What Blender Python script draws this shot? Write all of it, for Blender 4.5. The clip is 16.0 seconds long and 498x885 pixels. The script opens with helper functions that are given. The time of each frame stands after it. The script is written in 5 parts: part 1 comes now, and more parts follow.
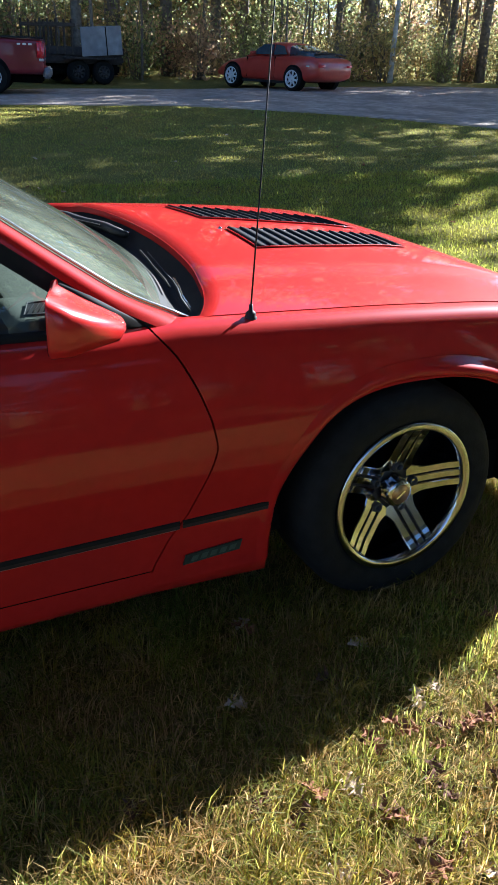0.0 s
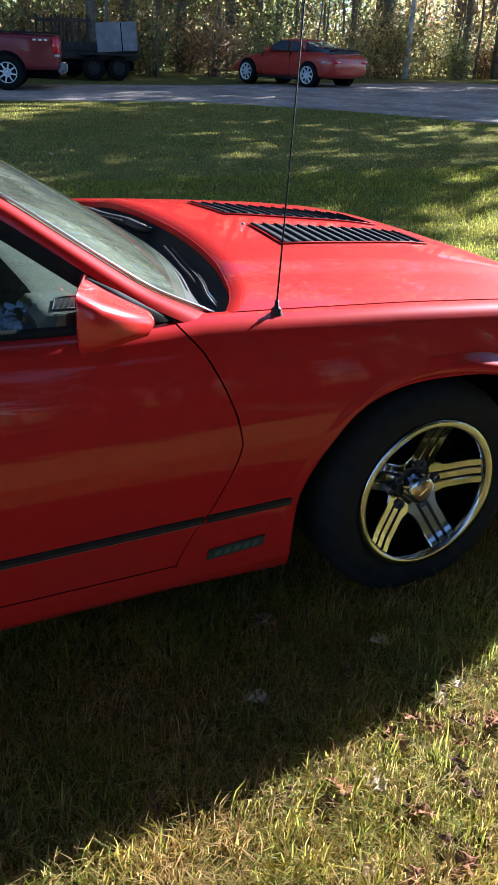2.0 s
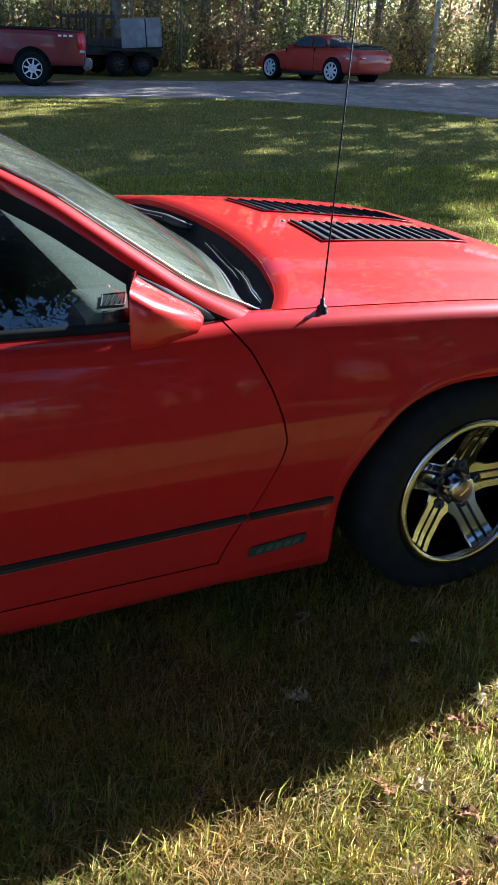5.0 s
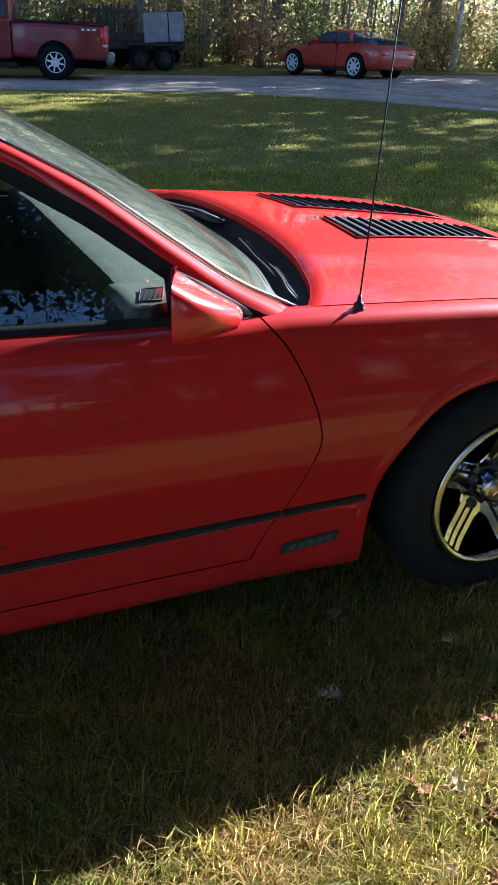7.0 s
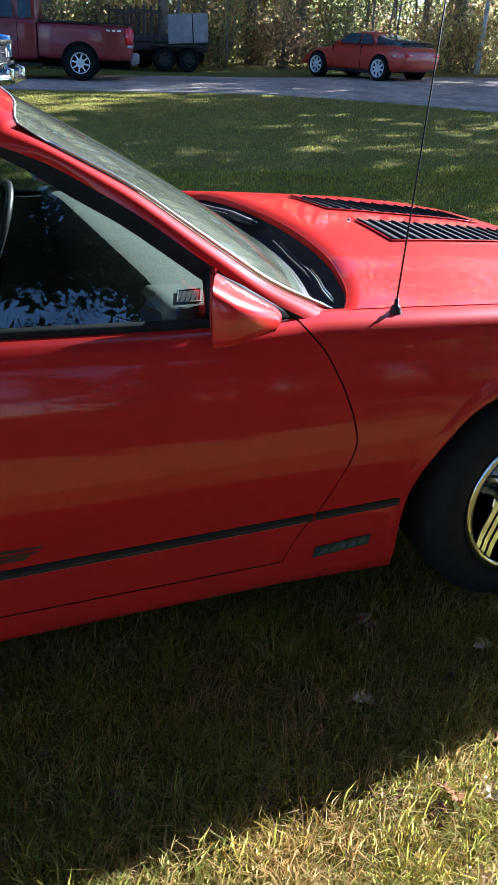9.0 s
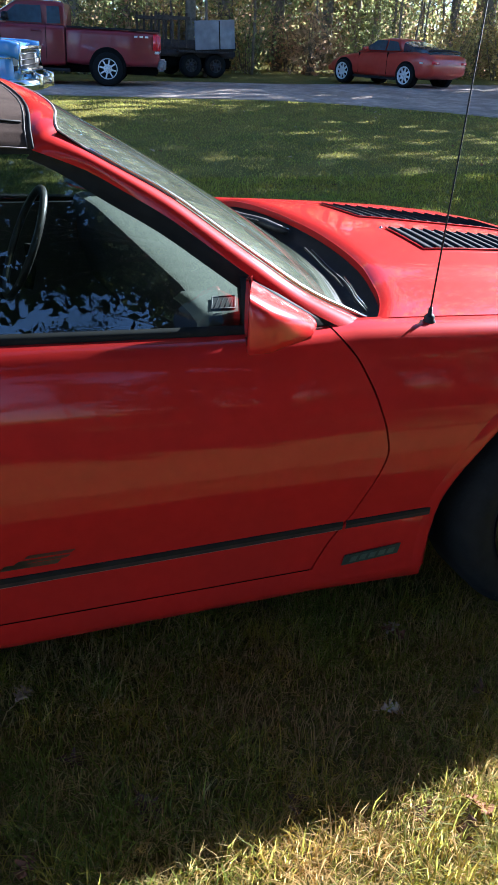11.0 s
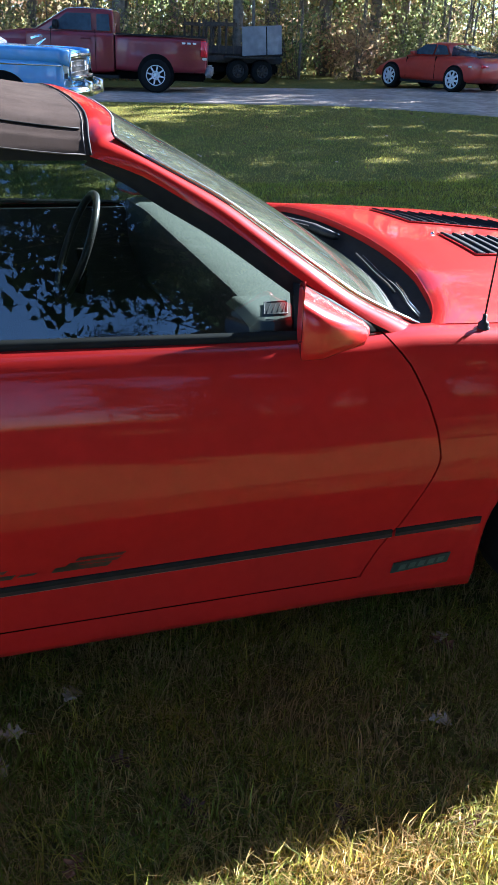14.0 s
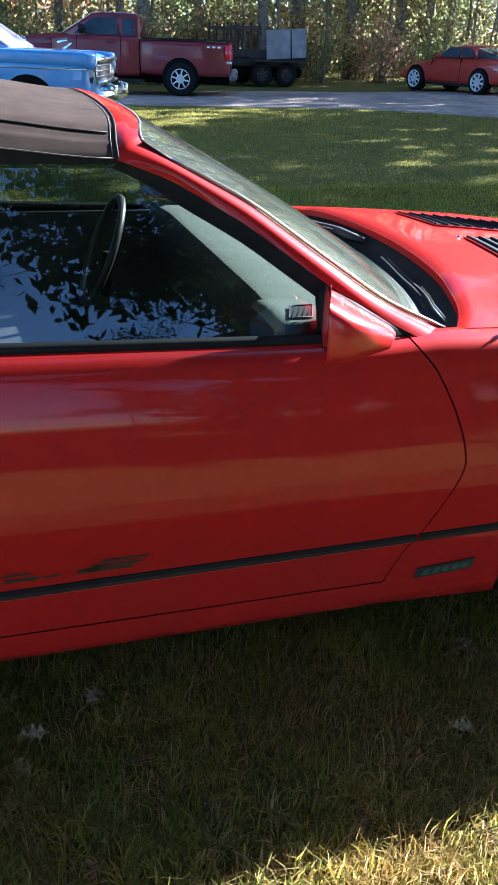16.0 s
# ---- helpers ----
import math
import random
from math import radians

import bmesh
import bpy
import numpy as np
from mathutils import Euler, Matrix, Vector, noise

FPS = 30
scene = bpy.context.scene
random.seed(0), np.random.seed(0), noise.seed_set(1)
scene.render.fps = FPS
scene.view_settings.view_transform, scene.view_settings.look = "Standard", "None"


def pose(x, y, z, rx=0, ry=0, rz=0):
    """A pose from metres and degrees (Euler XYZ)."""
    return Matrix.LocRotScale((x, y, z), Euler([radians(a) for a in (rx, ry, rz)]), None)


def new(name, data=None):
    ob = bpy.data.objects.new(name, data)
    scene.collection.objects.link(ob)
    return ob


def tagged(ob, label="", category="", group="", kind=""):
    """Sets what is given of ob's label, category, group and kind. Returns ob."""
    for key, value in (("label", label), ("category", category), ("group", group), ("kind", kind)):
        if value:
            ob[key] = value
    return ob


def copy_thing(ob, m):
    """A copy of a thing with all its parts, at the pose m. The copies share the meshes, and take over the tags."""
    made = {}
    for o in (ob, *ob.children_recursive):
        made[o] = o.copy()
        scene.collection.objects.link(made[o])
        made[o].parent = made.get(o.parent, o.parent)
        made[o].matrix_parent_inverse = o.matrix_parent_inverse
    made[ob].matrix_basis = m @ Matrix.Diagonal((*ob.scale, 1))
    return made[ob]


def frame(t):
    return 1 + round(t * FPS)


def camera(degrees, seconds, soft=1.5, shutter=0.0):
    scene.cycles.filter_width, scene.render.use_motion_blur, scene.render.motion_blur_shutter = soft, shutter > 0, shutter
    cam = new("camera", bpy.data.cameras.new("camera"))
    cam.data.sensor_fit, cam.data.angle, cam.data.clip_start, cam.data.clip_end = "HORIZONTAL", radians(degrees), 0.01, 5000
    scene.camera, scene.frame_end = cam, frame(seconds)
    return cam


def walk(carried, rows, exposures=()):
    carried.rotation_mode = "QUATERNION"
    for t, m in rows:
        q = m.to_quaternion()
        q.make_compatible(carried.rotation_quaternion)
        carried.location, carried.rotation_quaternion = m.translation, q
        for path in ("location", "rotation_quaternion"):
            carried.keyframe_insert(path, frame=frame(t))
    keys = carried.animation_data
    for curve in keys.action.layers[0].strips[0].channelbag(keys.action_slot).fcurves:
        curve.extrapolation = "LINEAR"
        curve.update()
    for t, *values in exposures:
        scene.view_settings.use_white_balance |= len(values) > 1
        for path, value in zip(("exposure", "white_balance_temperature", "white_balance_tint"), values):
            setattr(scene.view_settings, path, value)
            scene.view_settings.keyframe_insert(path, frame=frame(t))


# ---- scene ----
EXPOSURES = [(0.0, 2.25, 5550, 9), (7.0, 2.42, 5450, 10), (16.0, 2.9, 5400, 10)]
cam = camera(33.10, 16.0)
# the first eye, the length of the walk, and the tilt, lean and turn of the first view
METRES, TILT, LEAN, TURN = 0.2365, -25.080, -2.119, -27.201
FIRST_EYE = (-1.3355, -1.5861, 1.3994)
ROWS = [
    (0.0, 0.0, 0.0, 0.0, 0.0, 0.0, -0.0),
    (0.5, -0.0265, -0.0054, -0.0032, 0.21, -0.04, -0.14),
    (1.0, -0.0646, -0.0132, -0.0066, 0.41, -0.05, -0.28),
    (1.5, -0.1008, -0.0177, -0.011, 0.61, -0.11, -0.34),
    (2.0, -0.1377, -0.0179, -0.0113, 0.75, -0.22, -0.43),
    (2.5, -0.1757, -0.0217, -0.0093, 0.81, -0.31, -0.51),
    (3.0, -0.2146, -0.025, -0.0047, 0.91, -0.34, -0.56),
    (3.5, -0.2558, -0.029, -0.0033, 1.12, -0.32, -0.64),
    (4.0, -0.3041, -0.028, -0.0023, 1.39, -0.33, -0.75),
    (6.5, -0.5356, -0.0133, -0.0039, 2.84, -0.73, -1.51),
    (7.0, -0.586, -0.0123, -0.0029, 3.08, -0.78, -1.73),
    (7.5, -0.6286, -0.0117, -0.0017, 3.37, -0.77, -1.89),
    (8.0, -0.6745, -0.0151, 0.0014, 3.66, -0.76, -2.1),
    (8.5, -0.7177, -0.0151, 0.0019, 3.94, -0.77, -2.28),
    (9.0, -0.7569, -0.0177, 0.0031, 4.27, -0.75, -2.48),
    (11.5, -0.8935, -0.0437, 0.0132, 6.05, -0.44, -3.51),
    (12.0, -0.9108, -0.0445, 0.0137, 6.53, -0.46, -3.67),
    (12.5, -0.925, -0.046, 0.0137, 6.98, -0.45, -3.8),
    (13.0, -0.9394, -0.046, 0.0142, 7.49, -0.39, -3.88),
    (13.5, -0.9519, -0.045, 0.0135, 8.0, -0.34, -3.96),
    (14.0, -0.9622, -0.0464, 0.0133, 8.43, -0.33, -4.08),
    (14.5, -0.9701, -0.0465, 0.0157, 8.85, -0.33, -4.19),
    (15.0, -0.9768, -0.0498, 0.0166, 9.23, -0.24, -4.3),
    (15.5, -0.9847, -0.0493, 0.0159, 9.58, -0.2, -4.42),
    (16.0, -0.9901, -0.0472, 0.0151, 9.88, -0.24, -4.52),
]
walk(cam, [(t, pose(*FIRST_EYE, TILT, LEAN, TURN) @ pose(METRES * x, METRES * y, METRES * z, 90 + pitch, roll, yaw)) for t, x, y, z, yaw, pitch, roll in ROWS],
     exposures=EXPOSURES)

# ---- world, sun ----
TO_SUN = Vector((1.6, 0.735, 1.0)).normalized()
world = bpy.data.worlds.new("sky")
scene.world = world
world.use_nodes = True
_n = world.node_tree.nodes
_sky = _n.new("ShaderNodeTexSky")
_sky.sky_type = "NISHITA"
_sky.sun_disc = False
_sky.sun_elevation = math.asin(TO_SUN.z)
_sky.sun_rotation = math.atan2(TO_SUN.x, TO_SUN.y)
_sky.air_density, _sky.dust_density, _sky.ozone_density = 0.9, 0.15, 5.0
world.node_tree.links.new(_sky.outputs[0], _n["Background"].inputs[0])
_n["Background"].inputs[1].default_value = 0.05
sun = new("sun", bpy.data.lights.new("sun", "SUN"))
sun.data.energy, sun.data.angle, sun.data.color = 5.0, radians(0.55), (1.0, 0.96, 0.90)
sun.rotation_euler = TO_SUN.to_track_quat("Z", "Y").to_euler()


# ---- materials ----
def material(name, color, rough=0.5, metal=0.0, coat=0.0, vary=0.12, scale=8.0, bump=0.0, bump_scale=60.0, spec=0.5,
             dark=None, patch=0.0, patch_scale=1.5, island=0.0):
    """Principled surface with fine grain, larger patches towards a second colour, and a little relief."""
    m = bpy.data.materials.new(name)
    m.use_nodes = True
    nt = m.node_tree
    b = nt.nodes["Principled BSDF"]
    b.inputs["Roughness"].default_value = rough
    b.inputs["Metallic"].default_value = metal
    b.inputs["Coat Weight"].default_value = coat
    b.inputs["Coat Roughness"].default_value = 0.04
    b.inputs["Specular IOR Level"].default_value = spec
    co = nt.nodes.new("ShaderNodeTexCoord")
    n1 = nt.nodes.new("ShaderNodeTexNoise")
    n1.inputs["Scale"].default_value, n1.inputs["Detail"].default_value = scale, 6
    nt.links.new(co.outputs["Object"], n1.inputs["Vector"])
    lo = [c * (1 - vary) for c in color]
    hi = [min(1, c * (1 + vary)) for c in color]
    r1 = nt.nodes.new("ShaderNodeValToRGB")
    r1.color_ramp.elements[0].position, r1.color_ramp.elements[1].position = 0.3, 0.7
    r1.color_ramp.elements[0].color, r1.color_ramp.elements[1].color = (*lo, 1), (*hi, 1)
    nt.links.new(n1.outputs["Fac"], r1.inputs[0])
    out = r1.outputs[0]
    if dark:
        n2 = nt.nodes.new("ShaderNodeTexNoise")
        n2.inputs["Scale"].default_value, n2.inputs["Detail"].default_value = patch_scale, 4
        nt.links.new(co.outputs["Object"], n2.inputs["Vector"])
        r2 = nt.nodes.new("ShaderNodeValToRGB")
        r2.color_ramp.elements[0].position, r2.color_ramp.elements[1].position = 0.42, 0.66
        nt.links.new(n2.outputs["Fac"], r2.inputs[0])
        mu = nt.nodes.new("ShaderNodeMath")
        mu.operation = "MULTIPLY"
        mu.inputs[1].default_value = patch
        nt.links.new(r2.outputs[0], mu.inputs[0])
        mix = nt.nodes.new("ShaderNodeMix")
        mix.data_type = "RGBA"
        nt.links.new(mu.outputs[0], mix.inputs[0])
        nt.links.new(out, mix.inputs[6])
        mix.inputs[7].default_value = (*dark, 1)
        out = mix.outputs[2]
    if island:
        geo = nt.nodes.new("ShaderNodeNewGeometry")
        hs = nt.nodes.new("ShaderNodeHueSaturation")
        mr = nt.nodes.new("ShaderNodeMapRange")
        mr.inputs[3].default_value, mr.inputs[4].default_value = 1 - island, 1 + island
        nt.links.new(geo.outputs["Random Per Island"], mr.inputs[0])
        nt.links.new(mr.outputs[0], hs.inputs["Value"])
        nt.links.new(out, hs.inputs["Color"])
        out = hs.outputs[0]
    nt.links.new(out, b.inputs["Base Color"])
    if bump:
        n3 = nt.nodes.new("ShaderNodeTexNoise")
        n3.inputs["Scale"].default_value, n3.inputs["Detail"].default_value = bump_scale, 5
        nt.links.new(co.outputs["Object"], n3.inputs["Vector"])
        bp = nt.nodes.new("ShaderNodeBump")
        bp.inputs["Strength"].default_value = bump
        bp.inputs["Distance"].default_value = 0.01
        nt.links.new(n3.outputs["Fac"], bp.inputs["Height"])
        nt.links.new(bp.outputs[0], b.inputs["Normal"])
    return m


def glass(name, tint, rough=0.0, ior=1.55, haze=0.0, haze_color=(0.5, 0.55, 0.45)):
    """Thin window glass: clear tint plus mirror gloss by Fresnel, with an optional film of dust."""
    m = bpy.data.materials.new(name)
    m.use_nodes = True
    nt = m.node_tree
    nt.nodes.remove(nt.nodes["Principled BSDF"])
    tr = nt.nodes.new("ShaderNodeBsdfTransparent")
    tr.inputs[0].default_value = (*tint, 1)
    gl = nt.nodes.new("ShaderNodeBsdfGlossy")
    gl.inputs["Roughness"].default_value = rough
    fr = nt.nodes.new("ShaderNodeFresnel")
    fr.inputs[0].default_value = ior
    mx = nt.nodes.new("ShaderNodeMixShader")
    nt.links.new(fr.outputs[0], mx.inputs[0])
    base = tr.outputs[0]
    if haze:
        df = nt.nodes.new("ShaderNodeBsdfDiffuse")
        df.inputs[0].default_value = (*haze_color, 1)
        tl = nt.nodes.new("ShaderNodeBsdfTranslucent")
        tl.inputs[0].default_value = (*haze_color, 1)
        ad = nt.nodes.new("ShaderNodeMixShader")
        nt.links.new(df.outputs[0], ad.inputs[1])
        nt.links.new(tl.outputs[0], ad.inputs[2])
        co = nt.nodes.new("ShaderNodeTexCoord")
        nz = nt.nodes.new("ShaderNodeTexNoise")
        nz.inputs["Scale"].default_value, nz.inputs["Detail"].default_value = 7, 6
        nt.links.new(co.outputs["Object"], nz.inputs["Vector"])
        mr = nt.nodes.new("ShaderNodeMapRange")
        mr.inputs[1].default_value, mr.inputs[2].default_value = 0.3, 0.75
        mr.inputs[3].default_value, mr.inputs[4].default_value = haze * 0.55, haze * 1.35
        nt.links.new(nz.outputs["Fac"], mr.inputs[0])
        mh = nt.nodes.new("ShaderNodeMixShader")
        nt.links.new(mr.outputs[0], mh.inputs[0])
        nt.links.new(base, mh.inputs[1])
        nt.links.new(ad.outputs[0], mh.inputs[2])
        base = mh.outputs[0]
    nt.links.new(base, mx.inputs[1])
    nt.links.new(gl.outputs[0], mx.inputs[2])
    nt.links.new(mx.outputs[0], nt.nodes["Material Output"].inputs[0])
    return m


def leafy(name, color, through_color, vary=0.5, rough=0.6, hue=0.03, gloss=0.3):
    """A leaf or blade: glossy front with light coming through, varied piece by piece."""
    m = bpy.data.materials.new(name)
    m.use_nodes = True
    nt = m.node_tree
    b = nt.nodes["Principled BSDF"]
    b.inputs["Roughness"].default_value = rough
    b.inputs["Specular IOR Level"].default_value = gloss
    geo = nt.nodes.new("ShaderNodeNewGeometry")
    tl = nt.nodes.new("ShaderNodeBsdfTranslucent")
    mx = nt.nodes.new("ShaderNodeMixShader")
    mx.inputs[0].default_value = 0.5
    co = nt.nodes.new("ShaderNodeTexCoord")
    nz = nt.nodes.new("ShaderNodeTexNoise")
    nz.inputs["Scale"].default_value = 1.7
    nt.links.new(co.outputs["Object"], nz.inputs["Vector"])
    for col, sock in ((color, b.inputs["Base Color"]), (through_color, tl.inputs[0])):
        hs = nt.nodes.new("ShaderNodeHueSaturation")
        hs.inputs["Color"].default_value = (*col, 1)
        mv = nt.nodes.new("ShaderNodeMapRange")
        mv.inputs[3].default_value, mv.inputs[4].default_value = 1 - vary, 1 + vary
        nt.links.new(geo.outputs["Random Per Island"], mv.inputs[0])
        nt.links.new(mv.outputs[0], hs.inputs["Value"])
        mh = nt.nodes.new("ShaderNodeMapRange")
        mh.inputs[1].default_value, mh.inputs[2].default_value = 0.3, 0.7
        mh.inputs[3].default_value, mh.inputs[4].default_value = 0.5 - hue, 0.5 + hue
        nt.links.new(nz.outputs["Fac"], mh.inputs[0])
        nt.links.new(mh.outputs[0], hs.inputs["Hue"])
        nt.links.new(hs.outputs[0], sock)
    nt.links.new(b.outputs[0], mx.inputs[1])
    nt.links.new(tl.outputs[0], mx.inputs[2])
    nt.links.new(mx.outputs[0], nt.nodes["Material Output"].inputs[0])
    return m


M_RED = material("red_paint", (0.385, 0.015, 0.013), rough=0.50, coat=0.62, spec=0.02, vary=0.06, scale=30, dark=(0.32, 0.018, 0.015), patch=0.5, patch_scale=3)
M_BLACK = material("black_plastic", (0.011, 0.011, 0.012), rough=0.55, spec=0.3, vary=0.3, scale=40, bump=0.15)
M_SEAL = material("black_rubber_seal", (0.009, 0.009, 0.009), rough=0.7, vary=0.3, scale=30, spec=0.2)
M_SLAT = material("weathered_slat_black", (0.011, 0.011, 0.013), rough=0.8, spec=0.12, vary=0.3, scale=40)
M_PAN = material("louvre_pan_grey", (0.22, 0.20, 0.20), rough=0.6, vary=0.2, scale=30)
# Near-black that holds the shade of wells, barrels and arch openings; also seams.
M_GAP = material("near_black_shade_and_seams", (0.008, 0.008, 0.008), rough=0.95, spec=0.05, vary=0.3)
M_TYRE = material("tyre_rubber", (0.010, 0.010, 0.010), rough=0.85, spec=0.2, vary=0.3, scale=25, bump=0.2, bump_scale=120)
M_CHROME = material("polished_wheel", (0.50, 0.50, 0.53), rough=0.10, metal=1.0, vary=0.12, scale=14, dark=(0.36, 0.35, 0.33), patch=0.5, patch_scale=9)
M_WDARK = material("wheel_pocket_grey", (0.045, 0.045, 0.05), rough=0.4, metal=0.4, vary=0.3, scale=20)
M_BRIGHT = material("bright_trim", (0.75, 0.74, 0.72), rough=0.18, metal=1.0, vary=0.08)
M_TOP = material("soft_top_cloth", (0.046, 0.032, 0.026), spec=0.05, rough=0.95, vary=0.25, scale=18, bump=0.2, bump_scale=700, dark=(0.062, 0.046, 0.038), patch=0.7, patch_scale=5)
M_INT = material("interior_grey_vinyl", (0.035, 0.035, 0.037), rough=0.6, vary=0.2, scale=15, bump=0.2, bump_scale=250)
# Dash top: paler than the other vinyl, sunlight put into its colour.
M_DASH = material("dash_vinyl_sunlit_tone", (0.085, 0.098, 0.082), rough=0.8, spec=0.2, vary=0.1, scale=12, bump=0.2, bump_scale=200)
M_EMBLEM = material("emblem_dark_green", (0.02, 0.035, 0.03), rough=0.35, vary=0.3, scale=60)
# Rub strip's lower bevel: lighter reddish tone painted for the light it catches.
M_FACE = material("rubber_lit_tone", (0.034, 0.024, 0.024), rough=0.7, vary=0.3, scale=30, spec=0.2)
# Tan line under the rub strip: a highlight put in as colour.
M_EDGELIGHT = material("strip_edge_highlight", (0.22, 0.10, 0.09), rough=0.8, vary=0.4, scale=40)
M_DECAL = material("faded_decal", (0.030, 0.026, 0.016), rough=0.5, vary=0.6, scale=30, coat=0.5, dark=(0.12, 0.014, 0.014), patch=0.7, patch_scale=22)
M_EMB2 = material("emblem_lettering", (0.06, 0.095, 0.08), rough=0.35, vary=0.2, scale=60)
M_GLASS = glass("window_glass", (0.55, 0.62, 0.59), ior=2.2)
M_SHIELD = glass("dusty_windshield_glass", (0.55, 0.62, 0.52), ior=1.45, haze=0.36, haze_color=(0.40, 0.45, 0.35))
M_FARGLASS = material("dark_car_glass", (0.05, 0.07, 0.09), rough=0.08, vary=0.2, spec=0.8)


# ---- mesh helpers ----
def part(name, bm, mat, parent=None, label="", smooth=True, kind=""):
    me = bpy.data.meshes.new(name)
    bm.normal_update()
    bm.to_mesh(me)
    bm.free()
    if smooth:
        me.shade_smooth()
    if mat:
        me.materials.append(mat)
    ob = new(name, me)
    ob.parent = parent
    return tagged(ob, label, kind=kind)


def thing(name, label, category, at=None, group="", kind=""):
    ob = new(name)
    ob.empty_display_size = 0.2
    if at is not None:
        ob.matrix_basis = at
    return tagged(ob, label, category, group, kind)


def grid(fn, us, vs, bm=None):
    bm = bm or bmesh.new()
    rows = [[bm.verts.new(fn(u, v)) for u in us] for v in vs]
    for a, b in zip(rows, rows[1:]):
        for i in range(len(us) - 1):
            bm.faces.new((a[i], a[i + 1], b[i + 1], b[i]))
    return bm


def rimmed(bm, depth):
    """Turn the open edges of a panel inwards by depth, with a crisp edge."""
    rim = [e for e in bm.edges if e.is_boundary]
    for e in rim:
        e.smooth = False
    made = bmesh.ops.extrude_edge_only(bm, edges=rim)["geom"]
    for v in made:
        if isinstance(v, bmesh.types.BMVert):
            v.co += Vector(depth)
    return bm


def thick(ob, t, offset=1.0):
    m = ob.modifiers.new("thickness", "SOLIDIFY")
    m.thickness, m.offset = t, offset
    return ob


def bevelled(ob, w, n=2):
    m = ob.modifiers.new("bevel", "BEVEL")
    m.width, m.segments, m.limit_method = w, n, "ANGLE"
    return ob


def lin(a, b, n):
    return [a + (b - a) * i / (n - 1) for i in range(n)]


def interp(pts, x):
    if x <= pts[0][0]:
        return pts[0][1]
    for (x0, y0), (x1, y1) in zip(pts, pts[1:]):
        if x <= x1:
            return y0 + (y1 - y0) * (x - x0) / (x1 - x0)
    return pts[-1][1]


def smoothstep(a, b, x):
    t = max(0.0, min(1.0, (x - a) / (b - a)))
    return t * t * (3 - 2 * t)


def soft(pts, x, h=0.04):
    """interp, rounded over h."""
    return (interp(pts, x - h) + 2 * interp(pts, x) + interp(pts, x + h)) / 4


def box(x0, x1, y0, y1, z0, z1, bm=None):
    bm = bm or bmesh.new()
    v = [bm.verts.new((x, y, z)) for x in (x0, x1) for y in (y0, y1) for z in (z0, z1)]
    for q in ((0, 1, 3, 2), (4, 6, 7, 5), (0, 4, 5, 1), (2, 3, 7, 6), (0, 2, 6, 4), (1, 5, 7, 3)):
        bm.faces.new([v[i] for i in q])
    return bm


def tube(points, r, sides=8, bm=None, taper=1.0, closed=False):
    bm = bm or bmesh.new()
    pts = [Vector(p) for p in points]
    rings, n = [], len(pts)
    for i, p in enumerate(pts):
        a = pts[(i - 1) % n] if closed or i > 0 else p
        b = pts[(i + 1) % n] if closed or i < n - 1 else p
        d = (b - a).normalized()
        s = d.cross(Vector((0, 0, 1))) if abs(d.z) < 0.95 else d.cross(Vector((1, 0, 0)))
        s.normalize()
        t = d.cross(s)
        rr = r * (1 + (taper - 1) * i / max(1, n - 1))
        rings.append([bm.verts.new(p + rr * (math.cos(k * math.tau / sides) * s + math.sin(k * math.tau / sides) * t)) for k in range(sides)])
    for a, b in list(zip(rings, rings[1:])) + ([(rings[-1], rings[0])] if closed else []):
        for k in range(sides):
            bm.faces.new((a[k], a[(k + 1) % sides], b[(k + 1) % sides], b[k]))
    if not closed:
        bm.faces.new(rings[0][::-1])
        bm.faces.new(rings[-1])
    return bm


def lathe(profile, n=64, bm=None):
    """Turn a profile of (radius, y) about the y axis."""
    bm = bm or bmesh.new()
    rings = [[bm.verts.new((r * math.cos(k * math.tau / n), y, r * math.sin(k * math.tau / n))) for k in range(n)] for r, y in profile]
    for a, b in zip(rings, rings[1:]):
        for k in range(n):
            bm.faces.new((a[k], a[(k + 1) % n], b[(k + 1) % n], b[k]))
    if profile[0][0] < 0.02:
        bm.faces.new(rings[0])
    if profile[-1][0] < 0.02:
        bm.faces.new(rings[-1][::-1])
    return bm


def slab(outline, y0, y1, bm=None):
    """A plate in the x-z plane, from y0 to y1."""
    bm = bm or bmesh.new()
    a = [bm.verts.new((x, y0, z)) for x, z in outline]
    b = [bm.verts.new((x, y1, z)) for x, z in outline]
    bm.faces.new(a)
    bm.faces.new(b[::-1])
    for i in range(len(a)):
        j = (i + 1) % len(a)
        bm.faces.new((a[i], b[i], b[j], a[j]))
    return bm


def placed(bm, m):
    bmesh.ops.transform(bm, matrix=m, verts=bm.verts)
    return bm


# ---- ground and road ----
def ground_z(x, y):
    s = smoothstep(3.0, 21.0, y)
    return s * (0.20 + 0.019 * max(-6.0, min(14.0, x - 3.0))) + 0.012 * math.sin(0.9 * x + 0.4 * y) * smoothstep(2.5, 6.0, y)


def road_near(x):
    return soft([(-60, 18.2), (-6, 18.0), (2.7, 17.6), (6.3, 17.0), (9.0, 14.6), (11.0, 11.9), (14.0, 8.0), (20.0, 1.0), (60.0, -40.0)], x, 0.8)


def road_far(x):
    return soft([(-60, 23.5), (4.0, 22.6), (9.0, 22.5), (22.0, 24.0), (60.0, 27.0)], x, 1.5)


M_LAWN = material("lawn_soil_and_thatch", (0.185, 0.160, 0.048), spec=0.03, rough=0.95, vary=0.55, scale=60, bump=0.9, bump_scale=160, dark=(0.125, 0.125, 0.034), patch=0.85, patch_scale=2.0)
